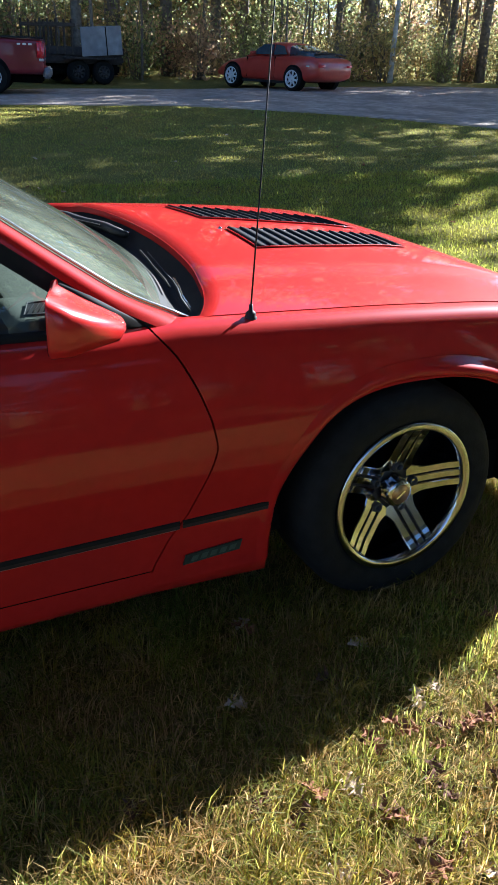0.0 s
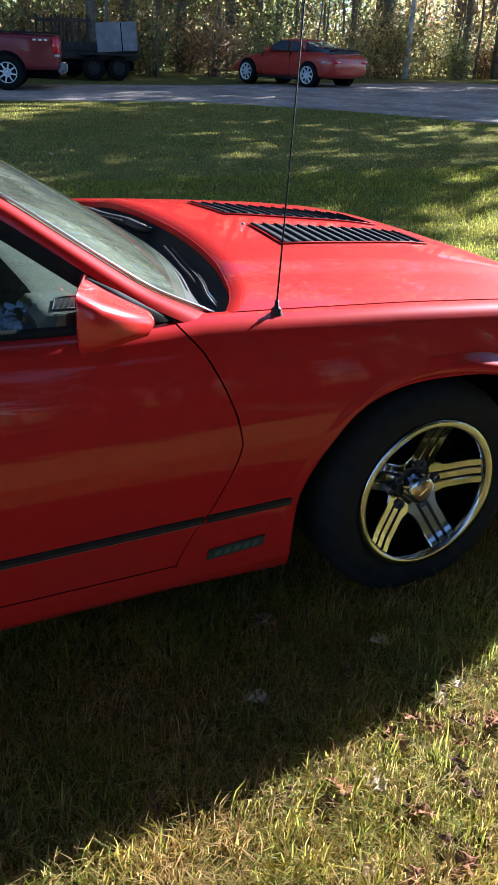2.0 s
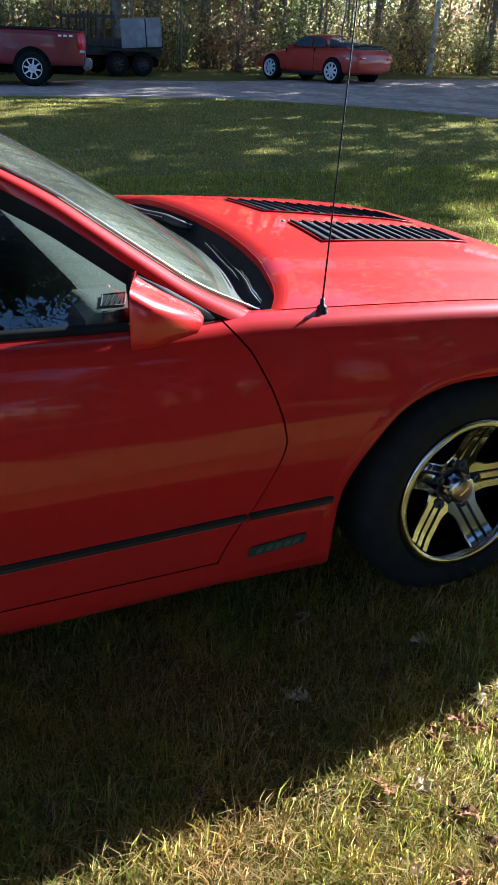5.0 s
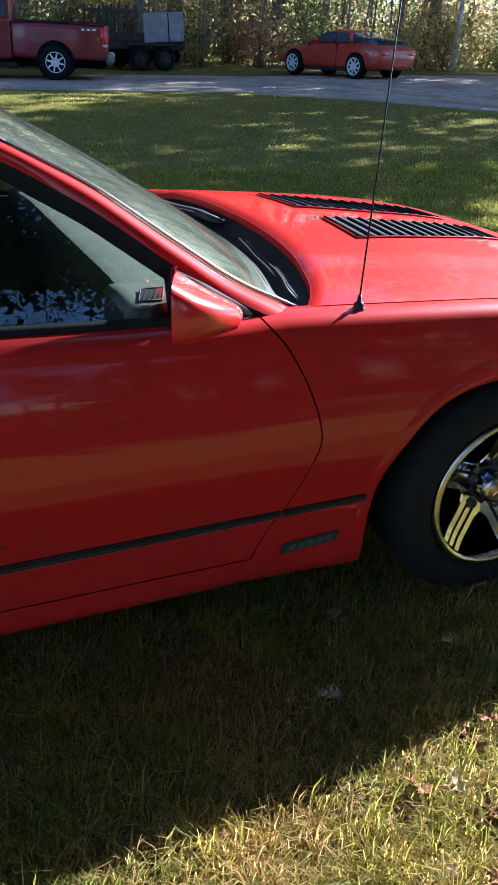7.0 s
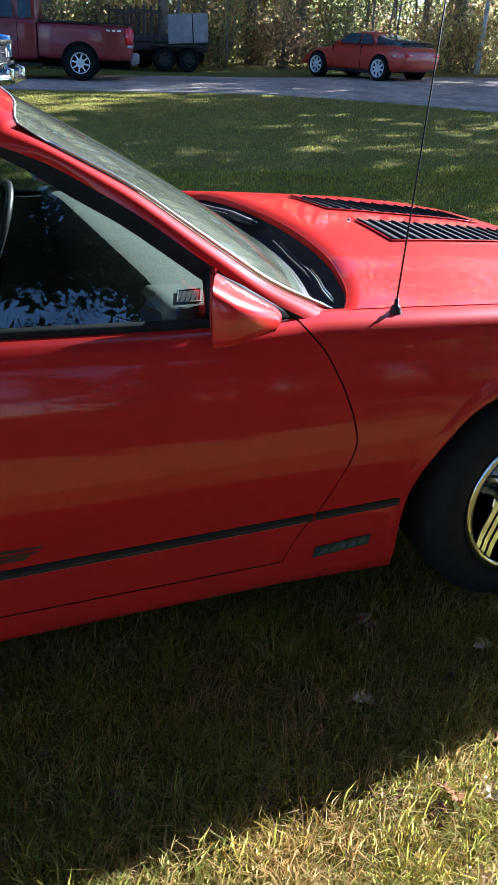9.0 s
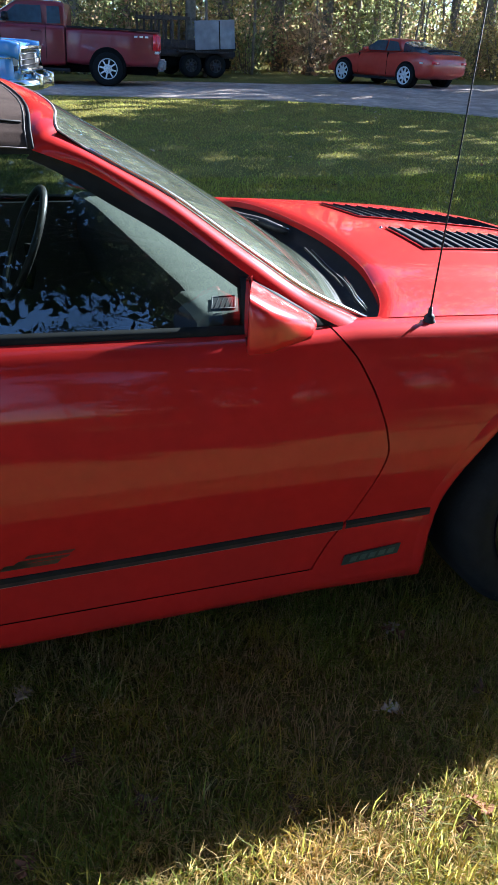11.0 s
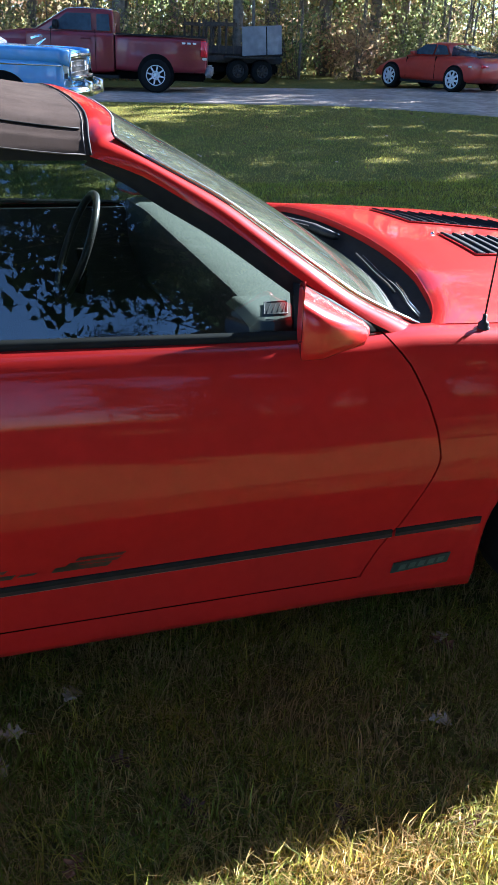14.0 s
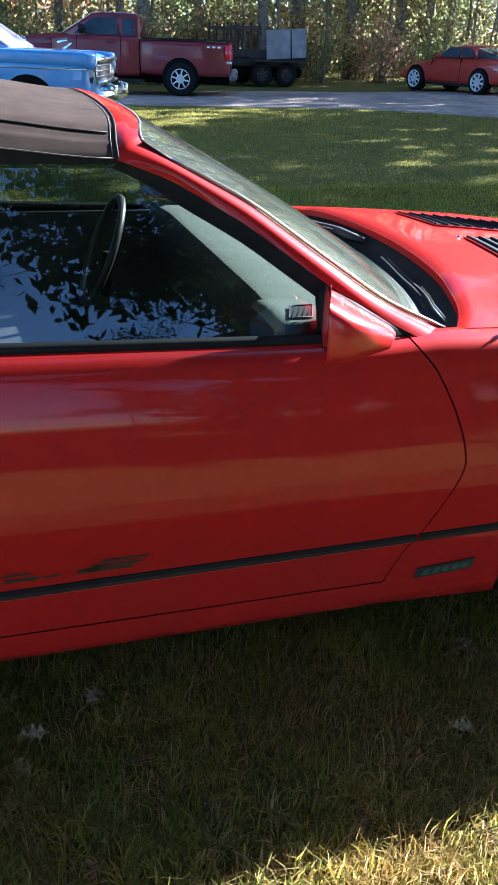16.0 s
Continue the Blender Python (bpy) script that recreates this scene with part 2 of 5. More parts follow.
M_ROAD = material("worn_asphalt_drive", (0.42, 0.345, 0.285), spec=0.1, rough=0.9, vary=0.35, scale=5, bump=0.6, bump_scale=120, dark=(0.23, 0.19, 0.155), patch=0.8, patch_scale=0.9)


def spread(a, b, n, k):
    """Coordinates from a to b, dense round zero."""
    return [math.copysign(abs(t) ** k, t) * (b if t > 0 else -a) for t in lin(-1, 1, n)]


_xs = spread(-900, 900, 150, 4)
_ys = spread(-900, 900, 150, 4)
ground = part("ground", grid(lambda x, y: (x, y, ground_z(x, y) if abs(x) < 300 else ground_z(60 if x > 0 else -60, y)), _xs, _ys), M_LAWN,
              label="autumn lawn ground with thin grass and bare soil", kind="structure")
ground["category"] = "lawn"
road = part("road", grid(lambda x, v: (x, road_near(x) + v * (road_far(x) - road_near(x)), ground_z(x, road_near(x) + v * (road_far(x) - road_near(x))) + 0.02),
                         lin(-60, 60, 160), lin(0, 1, 24)), M_ROAD, label="grey worn asphalt drive in dappled shade", kind="structure")
road["category"] = "road"
thick(road, 0.1, -1.0)


# ---- the red convertible ----
# x forward from the front axle, y from its near flank to the far one
MID = 0.925
red_car = thing("red_convertible", "glossy red convertible with raised black soft top on the lawn", "car")

CREST = [(-2.9, 0.875), (-1.6, 0.848), (-0.95, 0.829), (-0.75, 0.830), (-0.62, 0.835), (-0.38, 0.826), (-0.05, 0.812), (0.29, 0.79), (0.60, 0.757), (0.85, 0.705), (1.0, 0.655), (1.14, 0.57)]
FLANK = [(0.19, 0.037), (0.33, 0.032), (0.36, 0.032), (0.40, 0.0245), (0.45, 0.0130), (0.49, 0.0042), (0.52, 0.0), (0.55, 0.0015), (0.60, 0.008), (0.66, 0.018), (0.73, 0.032), (0.79, 0.050),
         (0.815, 0.062), (0.830, 0.076), (0.838, 0.092), (0.843, 0.125)]


def crest(x):
    return soft(CREST, x, 0.06)


def nose(x):
    """How far the flank draws in towards the nose."""
    return 0.32 * max(0.0, (x - 0.55) / 0.6) ** 2.6


def flank(x, zp):
    """A point of the near flank at station x and section height zp."""
    z = zp if zp < 0.55 else 0.55 + (zp - 0.55) * (crest(x) - 0.55) / 0.29
    return (x, interp(FLANK, zp) + nose(x), z)


def mirrored(bm):
    """The same, on the far flank."""
    for v in bm.verts:
        v.co.y = 2 * MID - v.co.y
    bmesh.ops.reverse_faces(bm, faces=bm.faces)
    return bm


def both(name, make, mat, label="", wall=0.0):
    for far in (False, True):
        bm = make()
        ob = part(name, mirrored(bm) if far else bm, mat, red_car, label)
        if wall:
            thick(ob, wall, -1.0)


CUT = [(0.235, -0.722), (0.264, -0.707), (0.317, -0.678), (0.375, -0.630), (0.475, -0.590), (0.555, -0.563), (0.62, -0.575), (0.693, -0.602), (0.779, -0.646), (0.845, -0.70)]
DOOR_REAR = -2.02


def cut(z):
    return soft(CUT, z, 0.012)


ARCH_X, ARCH_Z, ARCH_A, ARCH_B, ARCH_N = 0.035, 0.19, 0.434, 0.459, 2.6
RUB_END = ARCH_X - ARCH_A - 0.008


def arch(z, centre=ARCH_X):
    k = max(0.0, 1 - (max(0.0, z - ARCH_Z) / ARCH_B) ** ARCH_N) ** (1 / ARCH_N)
    return centre - ARCH_A * k, centre + ARCH_A * k


def fender():
    zs = sorted(set([0.345 + 0.002 * i for i in range(3)] + lin(0.19, 0.60, 20) + [ARCH_Z + ARCH_B * math.sin(a) for a in lin(1.0, math.pi / 2, 14)] + lin(0.66, 0.80, 8) + [0.81, 0.82, 0.827, 0.833, 0.838, 0.841, 0.843]))
    bm = bmesh.new()
    rows = []
    for z in zs:
        a, c = arch(z)
        row = []
        for t in lin(0, 1, 16):
            x = cut(min(z, 0.845)) + 0.0025 + t * (a - cut(z) - 0.0025)
            row.append(bm.verts.new(flank(x, z)))
        left = len(row)
        for t in lin(0, 1, 22):
            row.append(bm.verts.new(flank(c + t * (1.13 - c), z)))
        rows.append(row)
    for (r0, z0), (r1, z1) in zip(zip(rows, zs), list(zip(rows, zs))[1:]):
        for i in range(len(r0) - 1):
            if i == left - 1:
                continue
            bm.faces.new((r0[i], r0[i + 1], r1[i + 1], r1[i]))
    bmesh.ops.remove_doubles(bm, verts=bm.verts, dist=0.0004)
    return rimmed(bm, (0, 0.016, 0))


both("fender", fender, M_RED)


def door_skin():
    zs = lin(0.238, 0.80, 30) + [0.815, 0.828, 0.836, 0.841]
    return rimmed(grid(lambda t, z: flank(DOOR_REAR + t * (cut(z) - 0.0025 - DOOR_REAR), z), lin(0, 1, 40), zs), (0, 0.016, 0))


doors = []
for far in (False, True):
    bm = door_skin()
    door = part("door", mirrored(bm) if far else bm, M_RED, red_car, "closed red door with rub strip")
    doors.append(door)


def quarter():
    zs = lin(0.19, 0.64, 16) + [ARCH_Z + ARCH_B * s for s in (0.97, 0.99, 0.999, 1.0)] + lin(0.67, 0.84, 8)
    bm = bmesh.new()
    rows = []
    for z in sorted(zs):
        a, c = arch(z, -2.56)
        rows.append([bm.verts.new(flank(x, z)) for x in lin(-3.55, a, 10)] + [bm.verts.new(flank(x, z)) for x in lin(c, DOOR_REAR - 0.004, 8)])
    for r0, r1 in zip(rows, rows[1:]):
        for i in range(len(r0) - 1):
            if i != 9:
                bm.faces.new((r0[i], r0[i + 1], r1[i + 1], r1[i]))
    bmesh.ops.remove_doubles(bm, verts=bm.verts, dist=0.0004)
    return bm


both("rear_quarter", quarter, M_RED)


def skirt():
    """The deep sill below the doors, and the wedge behind the front wheel."""
    def at(x, v):
        y, z = ((0.034, 0.2358), (0.033, 0.215), (0.036, 0.185), (0.042, 0.168), (0.062, 0.163), (0.14, 0.163))[v]
        return (x, y, z)
    return grid(at, lin(-2.1, -0.7195, 24), range(6))


both("sill_skirt", skirt, M_RED)


def wedge():
    def at(t, v):
        z = (0.163, 0.168, 0.19)[v]
        y = (0.063, 0.042, 0.037)[v]
        return (-0.7195 + t * (0.7195 + ARCH_X - ARCH_A - 0.0015), y, z - 0.012 * t * (v < 2))
    return grid(at, lin(0, 1, 10), range(3))


both("sill_end", wedge, M_RED)


# rub strips
def strip_z(x):
    return 0.362 + 0.010 * x


def rub(x0, x1, rows):
    def at(x, k):
        dy, dz = rows[k]
        z = strip_z(x) + dz
        return (x, flank(x, z)[1] + dy, z)
    return grid(at, lin(x0, x1, 24), range(len(rows)))


for far in (False, True):
    for a, b, owner in ((DOOR_REAR, cut(0.355) - 0.004, doors[far]), (cut(0.355) + 0.004, RUB_END, red_car)):
        bm = rub(a, b, ((-0.0050, -0.0020), (-0.0052, 0.0), (-0.0050, 0.0062), (-0.004, 0.0082), (0.0, 0.0092)))
        strip = part("rub_strip", mirrored(bm) if far else bm, M_SEAL, owner, "black rubber rub strip")
        if owner is not red_car:
            bm = rub(a, b, ((0.0, -0.0128), (-0.0035, -0.0122), (-0.0046, -0.0105), (-0.0050, -0.0020)))
            part("strip_face", mirrored(bm) if far else bm, M_FACE, strip, "lower face of the strip, its catch of light painted in")
            # thin tube that draws the highlight along the lower edge
            bm = tube([(x, flank(x, strip_z(x) - 0.0136)[1] - 0.0006, strip_z(x) - 0.0136) for x in lin(a, b, 24)], 0.0016, 5)
            part("strip_edge", mirrored(bm) if far else bm, M_EDGELIGHT, strip, "lower edge of the strip, highlight painted as a tan line")
        else:
            bm = rub(a, b, ((0.0, -0.0128), (-0.0035, -0.0122), (-0.0046, -0.0105), (-0.0050, -0.0020)))
            part("rub_strip", mirrored(bm) if far else bm, M_FACE, owner, "lower face of the strip, its catch of light painted in")

# emblem plate on the wedge, its lettering as plain bars
def on_flank(x, z, lift):
    p = flank(x, z)
    return (x, p[1] - lift, z)


def plate(x0, x1, z0, z1, slope, lift, skew=0.0):
    def at(x, v):
        return on_flank(x + skew * v, z0 + v * (z1 - z0) + slope * (x - x0), lift)
    return grid(at, lin(x0, x1, 6), lin(0, 1, 3))


emblem = thick(part("emblem", plate(-0.640, -0.484, 0.236, 0.264, 0.06, 0.003, 0.006), M_EMBLEM, red_car, "dark emblem plate with raised bars", smooth=False), 0.003)
for i in range(5):
    x = -0.622 + i * 0.026
    part("emblem_bar", plate(x, x + 0.018, 0.243 + 0.06 * (x + 0.64), 0.258 + 0.06 * (x + 0.64), 0.06, 0.0085, 0.006), M_EMB2, emblem, smooth=False)
for x0, x1, z0, z1 in ((-1.60, -1.53, 0.375, 0.386), (-1.60, -1.545, 0.392, 0.400), (-1.52, -1.485, 0.378, 0.384), (-1.45, -1.33, 0.377, 0.389),
                       (-1.42, -1.31, 0.390, 0.398), (-1.40, -1.30, 0.402, 0.411), (-1.445, -1.40, 0.384, 0.390)):
    part("door_decal", plate(x0, x1, z0, z1, 0.0, 0.0012, 0.01), M_DECAL, doors[0], "faded dark decal bar", smooth=False)

# arch lips and wheel wells
def arch_line(centre, n=40):
    pts = []
    for a in lin(0.0, math.pi, n):
        c, s = math.cos(a), math.sin(a)
        x = centre - math.copysign(abs(c) ** (2 / ARCH_N), c) * ARCH_A
        z = ARCH_Z + abs(s) ** (2 / ARCH_N) * ARCH_B
        pts.append((x, z))
    return pts


def well(centre):
    ln = arch_line(centre)
    def at(i, k):
        x, z = ln[i]
        y0 = flank(x, z)[1]
        return (x, (y0 + 0.004, y0 + 0.02, 0.32)[k], z + (0.004, 0.012, 0.03)[k])
    return grid(at, range(len(ln)), range(3))


def lip(centre):
    ln = arch_line(centre)
    def at(i, k):
        x, z = ln[i]
        dx, dz = x - centre, z - ARCH_Z
        d = math.hypot(dx, dz) or 1
        o, dy, swell = ((0.046, 0.0015, 0.0), (0.036, 0.0002, 0.25), (0.028, -0.0010, 0.75), (0.020, -0.0022, 1.0), (0.006, -0.0030, 0.9), (-0.001, -0.0020, 0.6), (-0.002, 0.012, 0.0))[k]
        dy -= 0.046 * swell * smoothstep(-0.04, 0.14, dx) * smoothstep(0.40, 0.27, dx) * smoothstep(0.25, 0.40, dz)
        x2, z2 = x + dx / d * o, z + dz / d * o
        return (x2, flank(x2, max(0.19, z2))[1] + dy, z2)
    return grid(at, range(len(ln)), range(7))


for c in (ARCH_X, -2.56):
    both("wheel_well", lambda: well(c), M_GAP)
    both("arch_lip", lambda: lip(c), M_RED)


# wheels
def wheel(parent_matrix):
    w = new("wheel")
    w.parent = red_car
    w.matrix_basis = parent_matrix
    part("tyre", lathe([(0.214, 0.03), (0.222, 0.016), (0.236, 0.008), (0.262, 0.002), (0.288, 0.006), (0.302, 0.018), (0.305, 0.022), (0.314, 0.034), (0.320, 0.055),
                        (0.321, 0.12), (0.320, 0.20), (0.312, 0.228), (0.285, 0.243), (0.22, 0.22)], 96), M_TYRE, w)
    part("rim", lathe([(0.2235, 0.022), (0.2235, 0.010), (0.220, 0.005), (0.202, 0.008), (0.199, 0.012), (0.197, 0.030), (0.192, 0.06), (0.184, 0.105), (0.182, 0.125)], 96), M_CHROME, w, "polished rim lip with a gold cast")
    # near-black barrel: the shade deep in the wheel is in its colour
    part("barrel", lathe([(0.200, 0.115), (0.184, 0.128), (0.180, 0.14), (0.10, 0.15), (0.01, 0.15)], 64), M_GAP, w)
    for k in range(5):
        a = radians(10 + 72 * k)
        turn = pose(0, 0, 0, 0, -math.degrees(a), 0)
        bm = bmesh.new()
        # two rails with a groove between them, flaring into the hub
        for side in (-1, 1):
            def at(r, k2, side=side):
                flare = 0.016 * smoothstep(0.10, 0.05, r)
                outer = 0.040 + flare
                o, y = ((0.0, 0.0275), (0.0085, 0.0275), (0.0105, 0.031), (0.0110, 0.050), (0.0165, 0.050), (0.0170, 0.030), (0.0190, 0.0265), (outer - 0.002, 0.0265), (outer + 0.001, 0.030), (outer + 0.004, 0.075))[k2]
                y += 0.34 * max(0.0, 0.19 - r) - 0.008 * smoothstep(0.16, 0.205, r)
                return (r, y, side * o)
            b = grid(at, lin(0.052, 0.206, 14), range(10))
            if side < 0:
                bmesh.ops.reverse_faces(b, faces=b.faces)
            me = bpy.data.meshes.new("rail")
            b.to_mesh(me)
            b.free()
            bm.from_mesh(me)
            bpy.data.meshes.remove(me)
        part("spoke", placed(bm, turn), M_CHROME, w, "polished ribbed spoke", smooth=False)
        for s0 in (-0.0138, 0.0138):
            bm = grid(lambda r, s: (r, 0.043 + 0.34 * max(0.0, 0.19 - r), s0 + s), lin(0.060, 0.2, 6), (-0.0032, 0.0, 0.0032))
            part("groove", placed(bm, turn), M_WDARK, w, "dark groove between the spoke's ribs")
        socket = part("lug_socket", placed(lathe([(0.0085, 0.10), (0.0085, 0.060), (0.0125, 0.058), (0.0145, 0.062), (0.0145, 0.11)], 16), turn @ pose(0.068, 0, 0)), M_WDARK, w, "dark lug socket in the spoke")
        part("lug_nut", placed(lathe([(0.001, 0.070), (0.005, 0.070), (0.0065, 0.074), (0.0065, 0.10)], 8), turn @ pose(0.068, 0, 0)), M_BRIGHT, socket)
    part("hub", lathe([(0.001, 0.080), (0.060, 0.080), (0.070, 0.084), (0.074, 0.12)], 40), M_WDARK, w)
    cap = part("centre_cap", lathe([(0.001, 0.030), (0.031, 0.030), (0.0325, 0.031), (0.038, 0.032), (0.041, 0.036), (0.043, 0.06), (0.048, 0.095)], 40), M_CHROME, w, "round polished centre cap")
    part("cap_disc", lathe([(0.001, 0.0280), (0.029, 0.0285), (0.030, 0.031)], 32), M_GOLD, cap, "dull gold disc with a bar")
    part("cap_bar", placed(box(-0.016, 0.016, 0.0265, 0.0282, -0.003, 0.003), pose(0, 0, 0, 0, -40, 0)), M_BRIGHT, cap, smooth=False)
    return w


M_GOLD = material("cap_gold", (0.45, 0.27, 0.12), rough=0.35, metal=0.8, vary=0.15)
first = wheel(pose(0.005, -0.014, 0.304, 0, 0, 0))
for x, y, rz in ((-2.566, -0.009, 0), (0, 2 * MID + 0.009, 180), (-2.566, 2 * MID + 0.009, 180)):
    copy_thing(first, pose(x, y, 0.304, 0, 33, rz)).parent = red_car

# ---- hood, cowl, louvres ----
def hood_z(x, y):
    q = (y - MID) / 0.80
    raised = 0.008 * smoothstep(0.60, 0.48, abs(y - MID)) * smoothstep(1.0, 0.6, x)
    crown = (0.034 + 0.022 * smoothstep(0.45, -0.45, x)) * smoothstep(1.2, 0.5, x) * (1 - abs(q) ** 2.4)
    return crest(x) + 0.004 + crown + 0.006 * (1 - q ** 4) + raised - 0.05 * smoothstep(0.75, 1.12, x) - 0.026 * smoothstep(0.3, 0.9, x) * (1 - q ** 4)


def hood_rear(y):
    q = abs(y - MID) / 0.80
    return -0.41 - 0.09 * q ** 2 - 0.075 * q ** 8


def hood_front(y):
    q = abs(y - MID) / 0.80
    return 1.12 - 0.15 * q ** 2.5


def hood_at(y, t):
    x = hood_rear(y) + t * (hood_front(y) - hood_rear(y))
    edge = 0.006 * smoothstep(0.795, 0.800, abs(y - MID))
    return (x, y, hood_z(x, y) - edge - 0.012 * smoothstep(0.015, 0.0, t))


_hy = [MID - 0.795, MID - 0.78] + lin(MID - 0.76, MID + 0.76, 60) + [MID + 0.78, MID + 0.795]
hood = part("hood", rimmed(grid(hood_at, _hy[::-1], [0, 0.004, 0.01] + lin(0.03, 1, 50)), (0, 0, -0.02)), M_RED, red_car, "sunlit red hood with two louvred panels")


def louvre_panel(side):
    """A trapezoid of louvre slats let into the hood. side: -1 near, 1 far."""
    def at(u, v, lift):
        # u: 0 rear to 1 front; v: 0 outer to 1 inner
        x0, x1 = -0.178 + 0.022 * v, 0.432 + 0.016 * v
        x = x0 + u * (x1 - x0)
        o, i = 0.356 - 0.100 * u, 0.092 - 0.016 * u
        y = MID + side * (o + v * (i - o))
        return Vector((x, y, hood_z(x, y) + lift))
    # pan coloured paler than the slats, so the gaps read as sunlit lines
    pan = part("louvre_panel", grid(lambda u, v: at(u, v, 0.0022), lin(0, 1, 16), lin(0, 1, 8)), M_PAN, hood, "louvred hood panel, floor lightened between black slats")
    n = 14
    for k in range(n):
        u0, u1 = (k + 0.09) / n, (k + 0.91) / n
        bm = grid(lambda a, v: at(u0 + (u1 - u0) * (0, 0.10, 0.9, 1.0)[a], v, (0.003, 0.0105, 0.0055, 0.003)[a]), range(4), lin(0.02, 0.98, 5))
        part("slat", bm, M_SLAT, pan)
    rim = [at(u, 0, 0.004) for u in lin(0, 1, 10)] + [at(1, v, 0.004) for v in lin(0.1, 1, 6)] + [at(u, 1, 0.004) for u in lin(0.9, 0, 10)] + [at(0, v, 0.004) for v in lin(0.9, 0.1, 6)]
    part("frame", tube(rim, 0.0026, 6, closed=True), M_RED, pan)
    if side < 0:
        dome = placed(lathe([(0.001, 0.005), (0.0045, 0.0035), (0.0065, 0.0), (0.0065, -0.003)], 12), Matrix.Translation(at(-0.025, 1.03, 0.001)) @ pose(0, 0, 0, 90))
        part("fastener", dome, M_BRIGHT, pan, "bright fastener at the panel's rear corner")


louvre_panel(-1)
louvre_panel(1)

# windshield: q runs across, h from the base to the header
def shield(y, h):
    q = (y - MID) / 0.78
    xb, zb = -0.495 - 0.15 * q * q, 0.836 + 0.012 * (1 - q * q)
    yt = MID + (y - MID) * 0.870
    h = h * (1 - 0.028 * abs(q) ** 7)
    xt, zt = -1.195 - 0.075 * q * q, 1.234 + 0.009 * (1 - q * q)
    bow = 0.013 * math.sin(math.pi * h) * (1 - q * q)
    return (xb + h * (xt - xb) + bow * 0.4, y + h * (yt - y), zb + h * (zt - zb) + bow * 0.8)


part("windshield", grid(shield, lin(MID - 0.765, MID + 0.765, 40), lin(0.0, 1, 20)), M_SHIELD, red_car, "raked dusty green-tinted windshield")
red_car.children[-1].visible_shadow = False
part("windshield_border", grid(lambda y, h: tuple(Vector(shield(y, h)) + Vector((0.002, 0, -0.003))), lin(MID - 0.765, MID + 0.765, 30), lin(-0.03, 0.05, 3)), M_SEAL, red_car)


def cowl(y, t):
    a = Vector((hood_rear(y) + 0.01, y, hood_z(hood_rear(y), y) - 0.03))
    b = Vector(shield(y, 0.0)) - Vector((0, 0, 0.012))
    p = a.lerp(b, t)
    p.z -= 0.03 * math.sin(math.pi * t)
    return p


part("cowl", grid(cowl, lin(MID - 0.795, MID + 0.795, 40), lin(0, 1, 8)), M_SEAL, red_car, "black cowl trough below the windshield")

def wiper(y0, y1):
    pts = [Vector(cowl(y, 0.55 if i else 0.4)) + Vector((0, 0, 0.030 + 0.006 * math.sin(i))) for i, y in enumerate(lin(y0, y1, 8))]
    w = part("wiper", tube(pts, 0.0042, 6, taper=0.6), M_BLACK, red_car, "black wiper with an added glint rod on its arm")
    part("wiper_blade", tube([p + Vector((-0.022, 0, 0.006)) for p in pts[2:]], 0.0036, 5), M_SEAL, w)
    # bright metal rod added as the glint on the wiper arm
    part("wiper_spring", tube([p + Vector((0.004, 0, 0.008)) for p in pts[:4]], 0.0020, 5), M_BRIGHT, w, "bright rod standing in for the arm's glint")


wiper(0.22, 0.72)
wiper(0.95, 1.50)

# ---- pillars, header, seals ----
P_UP = [(0.0, -0.581, 0.158, 0.826), (0.17, -0.725, 0.177, 0.890), (0.40, -0.883, 0.208, 0.998), (0.62, -1.032, 0.237, 1.102), (0.86, -1.198, 0.251, 1.187), (1.0, -1.251, 0.268, 1.220)]
P_LO = [(0.0, -0.665, 0.100, 0.828), (0.17, -0.807, 0.140, 0.897), (0.33, -0.898, 0.162, 0.960), (0.58, -1.042, 0.198, 1.062), (0.84, -1.202, 0.229, 1.152), (1.0, -1.304, 0.2275, 1.188)]


def along(rows, t):
    return Vector([soft([(r[0], r[k]) for r in rows], t, 0.05) if 0.06 < t < 0.94 else interp([(r[0], r[k]) for r in rows], t) for k in (1, 2, 3)])


def pillar_seal(t, v):
    """Rubber between the pillar and the glass, just outside the pane."""
    p = along(P_LO, t) + Vector((-0.019, 0, -0.030)) * v * (1 - 0.45 * smoothstep(0.75, 1.0, t))
    p.y = (p.y + 0.004) * (1 - v) + v * (0.122 + 0.36 * (p.z - 0.84))
    return p


both("pillar_seal", lambda: grid(pillar_seal, lin(0.02, 1, 20), lin(0, 1, 5)), M_SEAL)


# soft top
TOP_SEC = [(0.226, 1.194), (0.236, 1.212), (0.252, 1.237), (0.275, 1.256), (0.31, 1.272), (0.38, 1.285), (0.50, 1.295), (0.70, 1.301), (0.925, 1.302)]


def roof(x, s):
    if s > 1:
        p = roof(x, 2 - s)
        return (p[0], 2 * MID - p[1], p[2])
    n = len(TOP_SEC) - 1
    i = min(n - 1, int(s * n))
    f = s * n - i
    y = TOP_SEC[i][0] + f * (TOP_SEC[i + 1][0] - TOP_SEC[i][0])
    z = TOP_SEC[i][1] + f * (TOP_SEC[i + 1][1] - TOP_SEC[i][1])
    front = smoothstep(-1.62, -1.30, x)
    z += 0.021 * max(0.0, 1 - s / 0.3) * smoothstep(-1.31, -1.62, x)
    z -= 0.024 * front * smoothstep(0.0, 0.4, s) + 0.008 * front * smoothstep(0.5, 0.9, s) + 0.003 * front
    drop = smoothstep(-2.05, -2.75, x)
    z = z - drop * (z - 0.86) * (0.35 + 0.65 * min(1, s * 1.2))
    return (x + 0.022 * front * smoothstep(0.2, 1.0, s), y, z)


